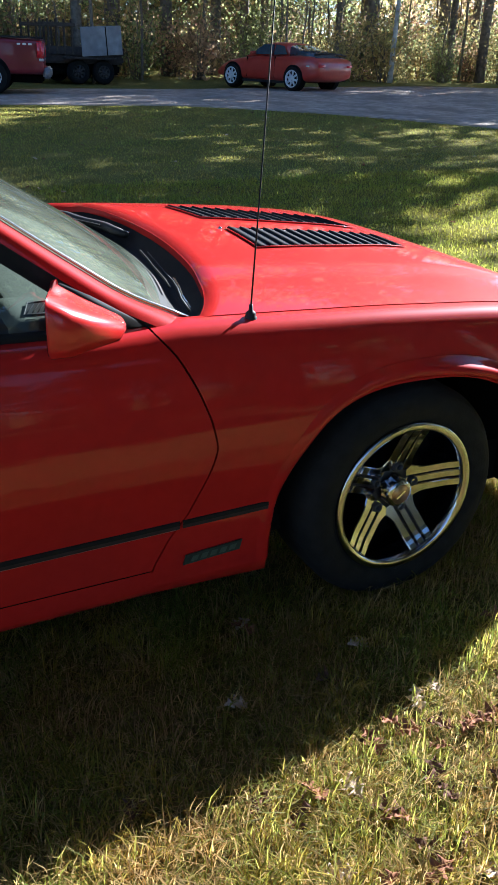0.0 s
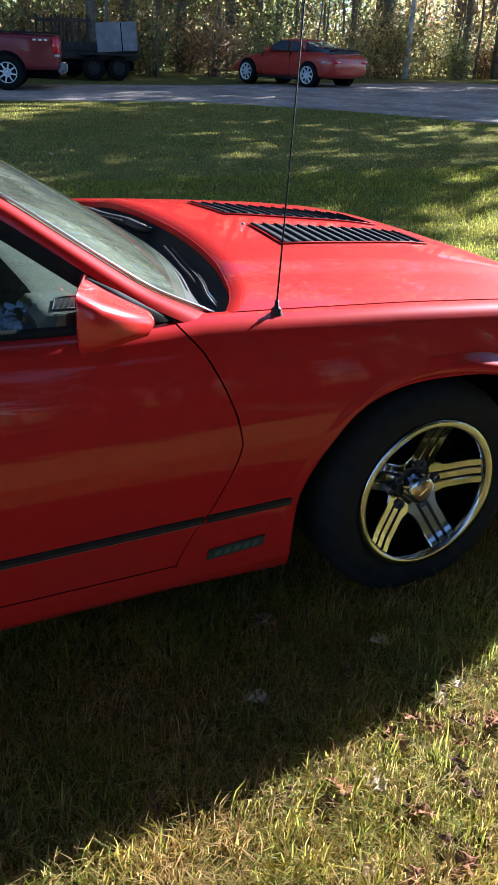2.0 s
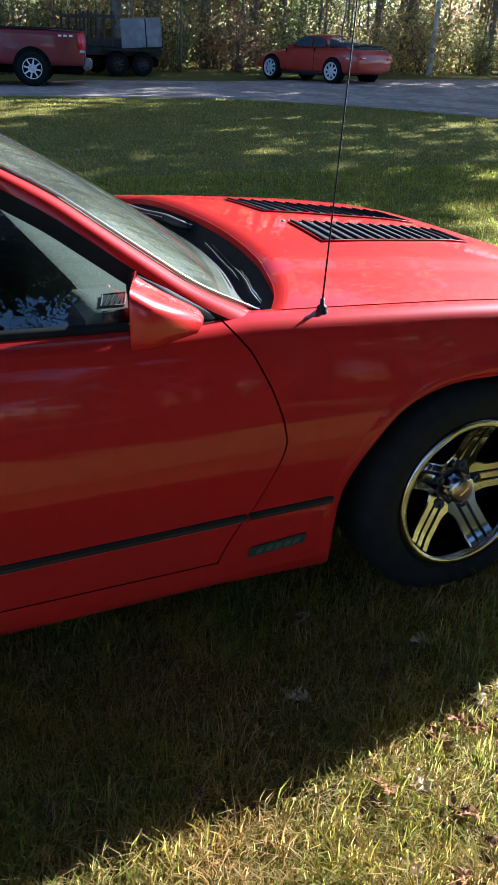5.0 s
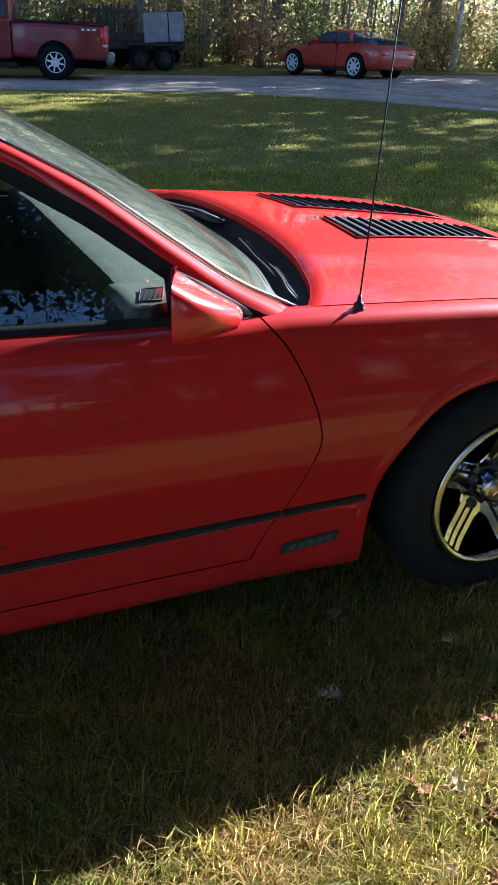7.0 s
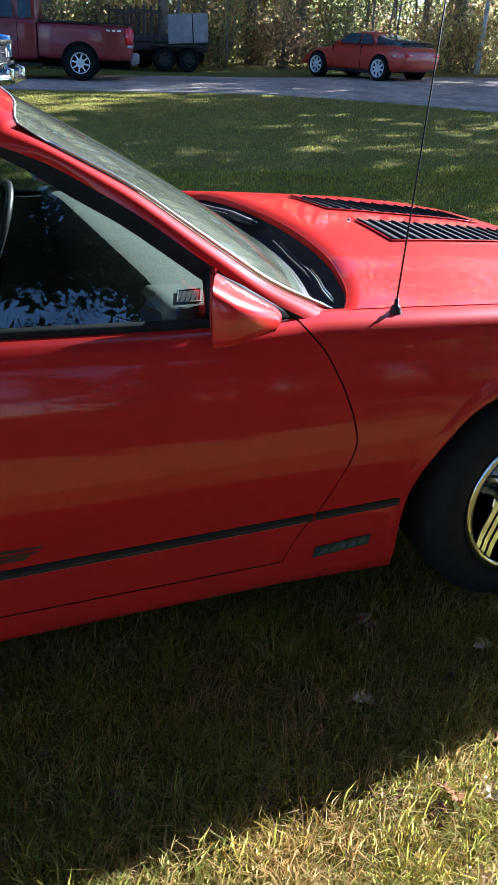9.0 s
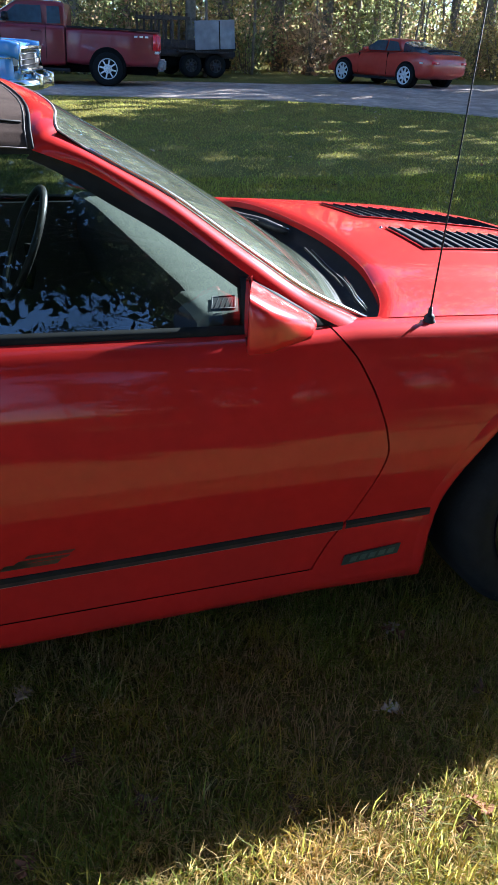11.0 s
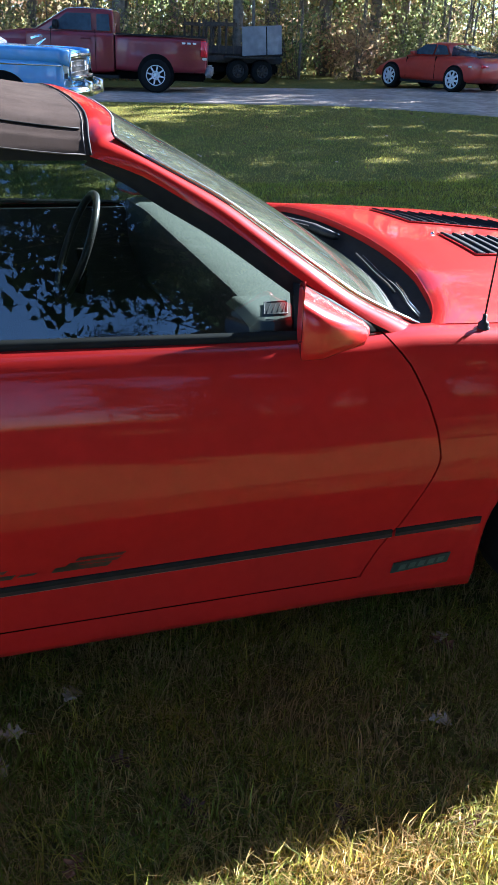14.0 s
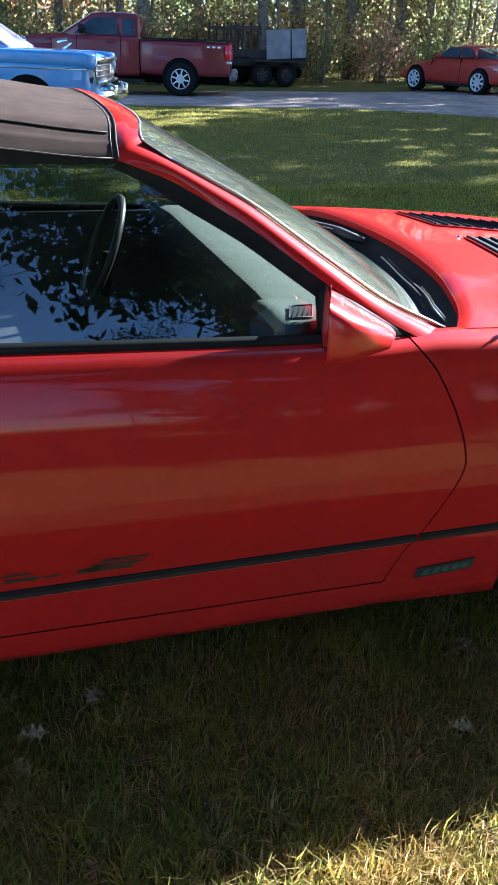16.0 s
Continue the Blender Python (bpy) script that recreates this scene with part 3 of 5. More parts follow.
# the inner edge of the frame across the top of the glass
HEAD = [(0, -1.251, 0.268, 1.220), (0.1, -1.255, 0.276, 1.230), (0.3, -1.250, 0.31, 1.241), (0.5, -1.239, 0.37, 1.247), (0.66, -1.228, 0.47, 1.249), (0.8, -1.216, 0.62, 1.249), (0.92, -1.206, 0.8, 1.247), (1, -1.200, 0.925, 1.246)]


def frame_inner(w):
    return along(P_UP, w) if w <= 1 else Vector([interp([(r[0], r[k]) for r in HEAD], w - 1) for k in (1, 2, 3)])


def windshield_frame():
    """Pillar and half the header as one red band round the glass."""
    ws = lin(0, 1, 26) + lin(1.04, 2.0, 25)
    def at(w, v):
        a = frame_inner(w)
        b = along(P_LO, w) if w <= 1 else Vector(roof(-1.304, w - 1)) + Vector((-0.004, 0.001, -0.004))
        p = a.lerp(b, v)
        h = smoothstep(0.8, 1.5, w)
        p.y -= 0.010 * math.sin(math.pi * v) * (1 - h)
        p.z += (0.006 + 0.003 * h) * math.sin(math.pi * v)
        return p
    bm = grid(at, ws, lin(0, 1, 9))
    for v in bm.verts:
        if abs(v.co.y - MID) < 0.004:
            v.co.y = MID
    return bm


both("windshield_frame", windshield_frame, M_RED)
both("glass_seat", lambda: grid(lambda w, v: frame_inner(w).lerp(Vector(shield(MID - 0.765, w)), v) - Vector((0, 0, 0.004)), lin(0.05, 1, 24), (0, 0.5, 1, 1.3)), M_SEAL, "dark glass seat inside the frame")
both("pillar_trim", lambda: tube([frame_inner(t) + Vector((0.004, 0.0, 0.004)) for t in lin(0, 0.86, 24)], 0.0050, 6, taper=0.5), M_BRIGHT, "bright moulding along the windshield")
both("glass_gasket", lambda: tube([frame_inner(t) + Vector((0.004, 0.002, 0.0)) for t in lin(0.6, 2.0, 40)], 0.0024, 6), M_PAN, "grey gasket round the windshield corner")
part("soft_top", grid(roof, lin(-2.75, -1.304, 50), lin(0, 2, 65)), M_TOP, red_car, "worn black cloth soft top, raised")
thick(red_car.children[-1], 0.02, -1.0)
both("top_piping", lambda: tube([Vector(roof(-1.305, s)) + Vector((0.001, -0.001, 0.0005)) for s in lin(0, 1, 26)], 0.0026, 6), M_SEAL, "front binding of the soft top")
M_STITCH = material("pale_stitching", (0.085, 0.075, 0.065), rough=0.8)
both("top_seam", lambda: tube([Vector(roof(x, 0.40)) + Vector((0, -0.001, 0.002)) for x in lin(-1.32, -2.4, 26)], 0.0022, 6), M_SEAL, "stitched seam of the soft top")
both("top_stitch", lambda: tube([Vector(roof(-1.314, s)) + Vector((0, -0.0006, 0.0006)) for s in lin(0, 0.95, 24)], 0.0011, 5), M_STITCH, "pale edge stitching of the soft top")
both("top_hem", lambda: tube([Vector(roof(x, 0.01)) + Vector((0, -0.003, 0.0)) for x in lin(-1.315, -2.2, 20)], 0.0014, 5), M_STITCH, "pale lower hem of the soft top")
both("roof_seal", lambda: grid(lambda x, v: (x, 0.235 - 0.001 * v, 1.192 + 0.025 * smoothstep(-1.31, -1.62, x) * (1 - v) - 0.012 * v), lin(-2.25, -1.303, 16), lin(0, 1, 4)), M_SEAL)


# side glass
def glass_y(z):
    return 0.118 + 0.36 * (z - 0.84)


def side_glass():
    def at(x, v):
        top = interp([(-2.3, 1.186), (-1.33, 1.184), (-1.20, 1.140), (-1.086, 1.075), (-0.97, 0.985), (-0.88, 0.91), (-0.80, 0.85)], x)
        z = 0.83 + v * (top - 0.83)
        return (x, glass_y(z) + 0.010, z)
    return grid(at, lin(-2.25, -0.80, 30), lin(0, 1, 6))


for far in (False, True):
    bm = side_glass()
    if far:
        bmesh.ops.reverse_faces(mirrored(bm), faces=bm.faces)
    g = part("side_window", bm, M_GLASS, doors[far], "raised clear side window glass")
    bm = grid(lambda x, v: (x, (0.112, 0.106, 0.106, 0.118, 0.128)[v], (0.818, 0.824, 0.838, 0.846, 0.840)[v] + 0.030 * (-0.9 - x)), lin(-2.2, -0.86, 12), range(5))
    part("belt_seal", mirrored(bm) if far else bm, M_SEAL, doors[far])


# door mirror
M_HOUSING = material("red_housing_paint", (0.44, 0.018, 0.016), rough=0.25, coat=0.35, spec=0.3, vary=0.06, scale=30)
# Mirror face coloured nearly black, to dim the sky it would reflect.
M_MIRROR = material("darkened_mirror", (0.05, 0.052, 0.056), rough=0.03, metal=1.0, vary=0.03)
def door_mirror(far):
    def at(k, i):
        x, yc, zc, ry, rz = ((-0.977, -0.024, 0.915, 0.086, 0.057), (-0.971, -0.024, 0.915, 0.094, 0.064), (-0.925, -0.022, 0.909, 0.095, 0.060), (-0.885, -0.012, 0.899, 0.090, 0.044),
                             (-0.845, 0.002, 0.889, 0.078, 0.034), (-0.812, 0.016, 0.881, 0.062, 0.031), (-0.790, 0.026, 0.881, 0.044, 0.018), (-0.783, 0.03, 0.881, 0.02, 0.007))[k]
        a = math.tau * i / 28
        c, s = math.cos(a), math.sin(a)
        y = yc + ry * math.copysign(abs(c) ** (0.42 + 0.05 * k), c)
        z = zc + (0.971 - 0.083 * (x + 0.962) / 0.179 - zc) * s ** (0.32 + 0.07 * k) if s > 0 else zc - rz * abs(s) ** (0.45 + 0.4 * min(1, k / 3))
        return (x + 0.42 * (1 - k / 7) ** 2 * (y + 0.115), y, z)
    bm = grid(lambda i, k: at(k, i), range(29), range(8))
    bmesh.ops.remove_doubles(bm, verts=bm.verts, dist=0.0003)
    m = part("door_mirror", mirrored(bm) if far else bm, M_HOUSING, doors[far], "red door mirror housing")
    bm = grid(lambda i, k: tuple(Vector(at(0, i)).lerp(Vector((-0.92, -0.024, 0.903)), k) + Vector((-0.001, 0, 0))), range(29), (0, 0.1, 1))
    part("mirror_glass", mirrored(bm) if far else bm, M_MIRROR, m)
    bm = box(-0.89, -0.81, 0.07, 0.12, 0.825, 0.862)
    bevelled(part("mirror_foot", mirrored(bm) if far else bm, M_BLACK, m, "black mirror foot"), 0.01)


def sail():
    bm = bmesh.new()
    pts = [(-0.895, 0.828), (-0.690, 0.828), (-0.72, 0.852), (-0.81, 0.905), (-0.872, 0.936), (-0.893, 0.940)]
    a = [bm.verts.new((x, glass_y(z) - 0.004, z)) for x, z in pts]
    b = [bm.verts.new((x, glass_y(z) + 0.03, z)) for x, z in pts]
    bm.faces.new(a)
    bm.faces.new(b[::-1])
    for i in range(len(a)):
        j = (i + 1) % len(a)
        bm.faces.new((a[i], b[i], b[j], a[j]))
    return bm


both("mirror_sail", sail, M_SEAL, "black corner panel behind the mirror")
door_mirror(False)
door_mirror(True)

# antenna
ab = Vector((-0.437, 0.108, 0.826))
ant = part("antenna", tube([ab + Vector((0.000, 0, 0.03)), ab + Vector((0.012, 0, 0.3)), ab + Vector((0.030, -0.004, 0.78))], 0.0022, 6, taper=0.7), M_SEAL, red_car, "thin black fender antenna")
part("antenna_base", placed(lathe([(0.001, 0.034), (0.005, 0.034), (0.0055, 0.020), (0.0085, 0.018), (0.0125, 0.013), (0.0125, 0.006), (0.0155, 0.003), (0.016, -0.008)], 18), Matrix.Translation(ab) @ pose(0, 0, 0, 90)), M_BLACK, ant, "black antenna base")

# interior
M_RIMVINYL = material("steering_wheel_vinyl", (0.035, 0.034, 0.033), rough=0.30, spec=0.9, vary=0.2, scale=20)
M_SEAT = material("seat_cloth", (0.010, 0.010, 0.011), rough=0.9, vary=0.3, scale=30, bump=0.4, bump_scale=300)


def dash(y, k):
    x, z = ((-0.60, 0.832), (-0.80, 0.856), (-0.93, 0.866), (-0.952, 0.860), (-0.962, 0.84), (-0.95, 0.70), (-0.90, 0.55))[k]
    return (x - 0.02 * smoothstep(0.5, 0.76, abs(y - MID)), y, z)


dashboard = part("dashboard", grid(dash, lin(0.15, 1.70, 24), range(4)), M_DASH, red_car, "dashboard top with sunlit paleness in its colour")


def dash_end(x, k):
    """The raised, sloping end of the dash below the side glass."""
    y, z = ((0.146, 0.79), (0.146, 0.858), (0.150, 0.8645), (0.205, 0.8700), (0.23, 0.8710), (0.27, 0.8705), (0.33, 0.866))[k]
    e = smoothstep(-0.992, -0.972, x)
    return (x, y, 0.79 + (z - 0.79) * (0.80 + 0.20 * e))


for far in (False, True):
    if far:
        continue
    bm = grid(dash_end, [-0.992, -0.988, -0.98, -0.972] + lin(-0.95, -0.80, 6), range(7))
    part("dash_end", mirrored(bm) if far else bm, M_DASH, dashboard)
# front in the darker interior vinyl, without the top's painted sunlight
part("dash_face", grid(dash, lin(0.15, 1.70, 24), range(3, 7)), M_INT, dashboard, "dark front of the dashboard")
sw = part("steering_wheel", placed(tube([(0.185 * math.cos(a), 0.185 * math.sin(a), 0) for a in lin(0, math.tau, 33)[:-1]], 0.013, 8, closed=True), pose(-1.205, 1.38, 0.755, 0, -68, 0)), M_RIMVINYL, red_car, "black steering wheel catching the sun")
part("steering_spoke", tube([(-1.20, 1.38, 0.60), (-1.185, 1.38, 0.66), (-1.19, 1.38, 0.75)], 0.016, 6), M_GAP, sw)


def seat(yc):
    s = part("front_seat", placed(box(-1.85, -1.32, yc - 0.25, yc + 0.25, 0.32, 0.52), pose(0, 0, 0)), M_SEAT, red_car, "dark cloth bucket seat")
    bevelled(s, 0.05, 3)
    back = part("seat_back", placed(box(-0.08, 0.08, -0.25, 0.25, 0.0, 0.58), pose(-1.86, yc, 0.45, 0, -18, 0)), M_SEAT, s)
    bevelled(back, 0.05, 3)
    rest = part("headrest", placed(box(-0.05, 0.05, -0.14, 0.14, 0.60, 0.76), pose(-1.88, yc, 0.45, 0, -18, 0)), M_SEAT, s)
    bevelled(rest, 0.04, 3)


seat(0.52)
seat(1.33)
for far in (False, True):
    bm = box(-2.0, -0.70, 0.13, 0.16, 0.30, 0.83)
    part("door_card", mirrored(bm) if far else bm, M_INT, doors[far], smooth=False)

# side outlet let into the near end of the dash
for far in (False,):
    def outlet(x, y, lift):
        return (x + 0.36 * (y - 0.205), y - 0.1 * lift, 0.8650 + 0.1 * (y - 0.150) + lift)
    corners = ((-0.940, 0.236), (-0.886, 0.236), (-0.886, 0.168), (-0.940, 0.168))
    bm = tube([outlet(x, y, 0.003) for x, y in corners], 0.0022, 6, closed=True)
    frame_part = part("side_outlet", mirrored(bm) if far else bm, M_INT, dashboard, "small side outlet with a worn grey rim")
    bm = bmesh.new()
    bm.faces.new([bm.verts.new(outlet(x, y, 0.002)) for x, y in corners])
    part("outlet_back", mirrored(bm) if far else bm, M_SEAL, frame_part, smooth=False)
    for k in range(4):
        bm = tube([outlet(-0.935 + 0.012 * k, 0.174, 0.0025), outlet(-0.924 + 0.012 * k, 0.230, 0.0025)], 0.0013, 4)
        part("outlet_bar", mirrored(bm) if far else bm, M_SLAT, frame_part)

# closed dark body behind the skins
def under():
    bm = box(-3.5, 0.95, 0.14, 2 * MID - 0.14, 0.20, 0.34)
    box(-0.62, -0.45, 0.07, 2 * MID - 0.07, 0.20, 0.74, bm)
    box(-2.1, -0.62, 0.065, 0.10, 0.18, 0.74, bm)
    box(-2.1, -0.62, 2 * MID - 0.10, 2 * MID - 0.065, 0.18, 0.74, bm)
    box(0.60, 0.95, 0.25, 2 * MID - 0.25, 0.22, 0.60, bm)
    return bm


part("underbody", under(), M_GAP, red_car, "dark underbody", smooth=False)


def bumper(t, v):
    a = lin(-1, 1, 31)[t]
    y = MID + 0.80 * a
    x0 = 1.135 - 0.15 * abs(a) ** 2.5
    x, z = ((-0.02, 0.575), (0.02, 0.55), (0.045, 0.48), (0.04, 0.38), (-0.02, 0.24), (-0.10, 0.20))[v]
    return (x0 + x, y, z)


part("front_bumper", grid(bumper, range(31), range(6)), M_RED, red_car, "red plastic front bumper cover")
deck = part("rear_deck", grid(lambda y, x: (x, y, 0.845 + 0.03 * (1 - ((y - MID) / 0.83) ** 2)), lin(0.11, 2 * MID - 0.11, 16), lin(-3.55, -2.25, 8)), M_RED, red_car)

tail = lambda y, z: (-3.55 - 0.05 * math.sin(math.pi * (z - 0.22) / 0.64) * (1 - abs((y - MID) / 0.9) ** 4), y, z)
part("rear_panel", grid(tail, lin(0.05, 2 * MID - 0.05, 20), lin(0.22, 0.86, 8)), M_RED, red_car)


# ---- vehicles across the lawn ----
def shell(stations, n=28, bm=None):
    """A closed body lofted through (x, low, high, half width, squareness) along x, centred on y = 0."""
    bm = bm or bmesh.new()
    rings = []
    for x, lo, hi, w, e in stations:
        ring = []
        for k in range(n):
            a = math.tau * (k + 0.5) / n
            c, s = math.cos(a), math.sin(a)
            ring.append(bm.verts.new((x, w * math.copysign(abs(c) ** (2 / e), c), (lo + hi) / 2 + (hi - lo) / 2 * math.copysign(abs(s) ** (2 / e), s))))
        rings.append(ring)
    for a, b in zip(rings, rings[1:]):
        for k in range(n):
            bm.faces.new((a[k], b[k], b[(k + 1) % n], a[(k + 1) % n]))
    bm.faces.new(rings[0])
    bm.faces.new(rings[-1][::-1])
    return bm


M_TRUCK = material("dark_red_truck_paint", (0.20, 0.014, 0.024), rough=0.4, coat=0.35, vary=0.08, dark=(0.14, 0.015, 0.018), patch=0.5, patch_scale=2)
M_ORANGE = material("faded_red_coupe_paint", (0.42, 0.032, 0.018), rough=0.4, coat=0.5, vary=0.08, dark=(0.45, 0.06, 0.04), patch=0.5, patch_scale=2)
M_BLUE = material("sky_blue_car_paint", (0.11, 0.33, 0.72), rough=0.25, coat=1.0, vary=0.06)
M_LAMP = material("red_lamp_lens", (0.75, 0.015, 0.02), rough=0.25, coat=1.0, vary=0.1)
M_WHITE = material("white_lens", (0.75, 0.73, 0.70), rough=0.25, vary=0.06)
M_ALLOY = material("bright_alloy", (0.72, 0.72, 0.72), rough=0.4, metal=0.25, vary=0.1)


def simple_wheel(name, parent, x, y, r, rim, width, out, alloy=None):
    """A wheel at (x, y), its face towards out (-1 or 1)."""
    alloy = alloy or M_ALLOY
    w = new(name)
    w.parent = parent
    w.matrix_basis = pose(x, y, r, 0, 0, 0 if out < 0 else 180)
    part("tyre", lathe([(rim - 0.01, 0.02), (rim + 0.015, 0.0), (r - 0.03, 0.004), (r, 0.03), (r, width - 0.03), (r - 0.03, width), (rim, width - 0.02)], 36), M_TYRE, w)
    part("rim", lathe([(rim, 0.012), (rim - 0.015, 0.0), (rim - 0.025, 0.03), (rim - 0.04, 0.06)], 36), alloy, w)
    part("barrel", lathe([(rim - 0.035, 0.05), (rim - 0.05, 0.10), (0.01, 0.11)], 24), M_WDARK, w)
    part("inner_ring", lathe([(rim * 0.42, 0.03), (rim * 0.44, 0.008), (rim * 0.30, 0.006), (rim * 0.28, 0.03)], 24), alloy, w)
    for k in range(8):
        a = k * 45 + 12
        b = placed(bevel_box(0.02, rim - 0.02, 0.012, 0.05, -0.026, 0.026), pose(0, 0, 0, 0, a, 0))
        part("spoke", b, alloy, w, smooth=False)
    part("cap", lathe([(0.001, 0.0), (0.045, 0.004), (0.055, 0.03)], 16), alloy, w)
    return w


def bevel_box(x0, x1, y0, y1, z0, z1):
    bm = box(x0, x1, y0, y1, z0, z1)
    bmesh.ops.bevel(bm, geom=bm.edges[:], offset=min(x1 - x0, y1 - y0, z1 - z0) * 0.2, segments=2, affect="EDGES")
    return bm


def arch_shade_disc(parent, x, y, z, r, depth):
    # flat near-black disc on the body, drawn for the shaded arch opening
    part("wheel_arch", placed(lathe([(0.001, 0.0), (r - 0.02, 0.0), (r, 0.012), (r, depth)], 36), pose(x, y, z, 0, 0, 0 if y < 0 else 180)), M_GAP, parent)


def pane(parent, outline, y0, lean, z0, name="window", mat=None, t=0.012):
    """Glass in the x-z plane on the side y0, leaning inwards above z0; both sides."""
    for s in (-1, 1):
        bm = bmesh.new()
        f = [bm.verts.new((x, s * (y0 - lean * (z - z0)), z)) for x, z in outline]
        bm.faces.new(f if s > 0 else f[::-1])
        ob = part(name, bm, mat or M_FARGLASS, parent, smooth=False)
        thick(ob, t, 1.0)


def pickup(at):
    """Extended-cab pickup; the rear axle at x = 0, nose towards +x."""
    t = thing("pickup_truck", "dark red extended-cab pickup truck parked on the drive", "pickup truck", at)
    part("cab", shell([(1.0, 0.55, 1.36, 0.96, 12), (1.04, 0.50, 1.39, 0.99, 12), (1.6, 0.47, 1.40, 1.0, 12), (2.6, 0.47, 1.39, 1.0, 12), (3.1, 0.5, 1.37, 0.99, 12)]), M_TRUCK, t)
    part("cab_roof", shell([(1.02, 1.20, 1.84, 0.76, 9), (1.05, 1.20, 1.88, 0.78, 9), (1.30, 1.2, 1.91, 0.79, 9), (1.95, 1.20, 1.91, 0.79, 9), (2.15, 1.20, 1.88, 0.79, 9), (2.95, 1.20, 1.38, 0.88, 7)]), M_TRUCK, t)
    part("hood", shell([(2.75, 0.75, 1.44, 0.94, 7), (3.3, 0.75, 1.40, 0.94, 7), (3.9, 0.72, 1.32, 0.92, 7), (4.2, 0.70, 1.18, 0.88, 7)]), M_TRUCK, t)
    part("front_fender", shell([(2.9, 0.45, 1.25, 0.98, 7), (3.6, 0.42, 1.22, 1.0, 7), (4.2, 0.42, 1.12, 0.96, 7)]), M_TRUCK, t)
    bed = part("bed", shell([(-1.22, 0.60, 1.30, 0.955, 10), (-1.20, 0.56, 1.34, 0.985, 10), (-0.3, 0.54, 1.36, 1.0, 10), (0.60, 0.54, 1.36, 1.0, 10), (0.97, 0.56, 1.35, 0.985, 10)]), M_TRUCK, t)
    for s in (-1, 1):
        part("bed_rail", bevel_box(-1.21, 0.96, s * 0.93 - 0.05, s * 0.93 + 0.05, 1.345, 1.385), M_BLACK, t, smooth=False)
        part("tail_lamp", bevel_box(-1.255, -1.06, s * 0.925 - 0.082, s * 0.925 + 0.082, 0.90, 1.29), M_LAMP, t, "red tail lamp")
        part("reverse_lamp", bevel_box(-1.25, -1.13, s * 0.925 - 0.072, s * 0.925 + 0.072, 0.86, 0.915), M_WHITE, t)
        part("side_mirror", bevel_box(2.28, 2.42, s * 1.12 - 0.12, s * 1.12 + 0.12, 1.42, 1.62), M_BLACK, t)
        part("door_handle", bevel_box(1.55, 1.79, s * 1.0 - 0.03, s * 1.0 + 0.03, 1.22, 1.27), M_TRUCK, t)
        part("door_seam", box(0.982, 0.994, s * 0.90, s * 0.955, 0.6, 1.34), M_GAP, t, smooth=False)
        for x in (1.44, 2.5):
            part("door_seam", box(x, x + 0.012, s * 0.985, s * 1.002, 0.56, 1.44), M_GAP, t, smooth=False)
        for k in range(3):
            part("bed_decal_bar", box(-0.98 + 0.13 * k, -0.90 + 0.13 * k, s * 0.985, s * 1.001, 1.20, 1.24), M_WHITE, t, smooth=False)
        # bright tube added for the sun's glint along roof edge and pillar
        part("roof_gutter", tube([(1.06, s * 0.75, 1.875), (1.3, s * 0.755, 1.895), (1.95, s * 0.755, 1.895), (2.15, s * 0.765, 1.865), (2.90, s * 0.87, 1.40)], 0.014, 6), M_BRIGHT, t, "bright tube standing in for sun on the roof edge")
    part("tailgate", bevel_box(-1.245, -1.20, -0.83, 0.83, 0.68, 1.33), M_TRUCK, t, smooth=False)
    part("rear_bumper", bevel_box(-1.40, -1.20, -0.95, 0.95, 0.48, 0.72), M_PAN, t, "chromed rear bumper")
    part("running_board", bevel_box(0.9, 2.9, -1.02, 1.02, 0.38, 0.45), M_BLACK, t, smooth=False)
    part("front_bumper", bevel_box(4.1, 4.35, -0.96, 0.96, 0.45, 0.75), M_BRIGHT, t)
    pane(t, [(1.54, 1.42), (2.58, 1.42), (2.14, 1.78), (1.56, 1.79)], 0.90, 0.22, 1.36, "front_window")
    pane(t, [(1.10, 1.42), (1.42, 1.42), (1.42, 1.78), (1.13, 1.78)], 0.90, 0.22, 1.36, "rear_window")
    part("chassis", bevel_box(-1.2, 4.0, -0.5, 0.5, 0.36, 0.56), M_GAP, t, smooth=False)
    for x in (0.0, 3.55):
        for s in (-1, 1):
            arch_shade_disc(t, x, s * 1.006, 0.43, 0.445, 0.25)
            simple_wheel("wheel", t, x, s * 1.02, 0.385, 0.235, 0.25, s)
    for ob in t.children:
        if not ob.name.startswith("wheel"):
            ob.location.z -= 0.10
    return t


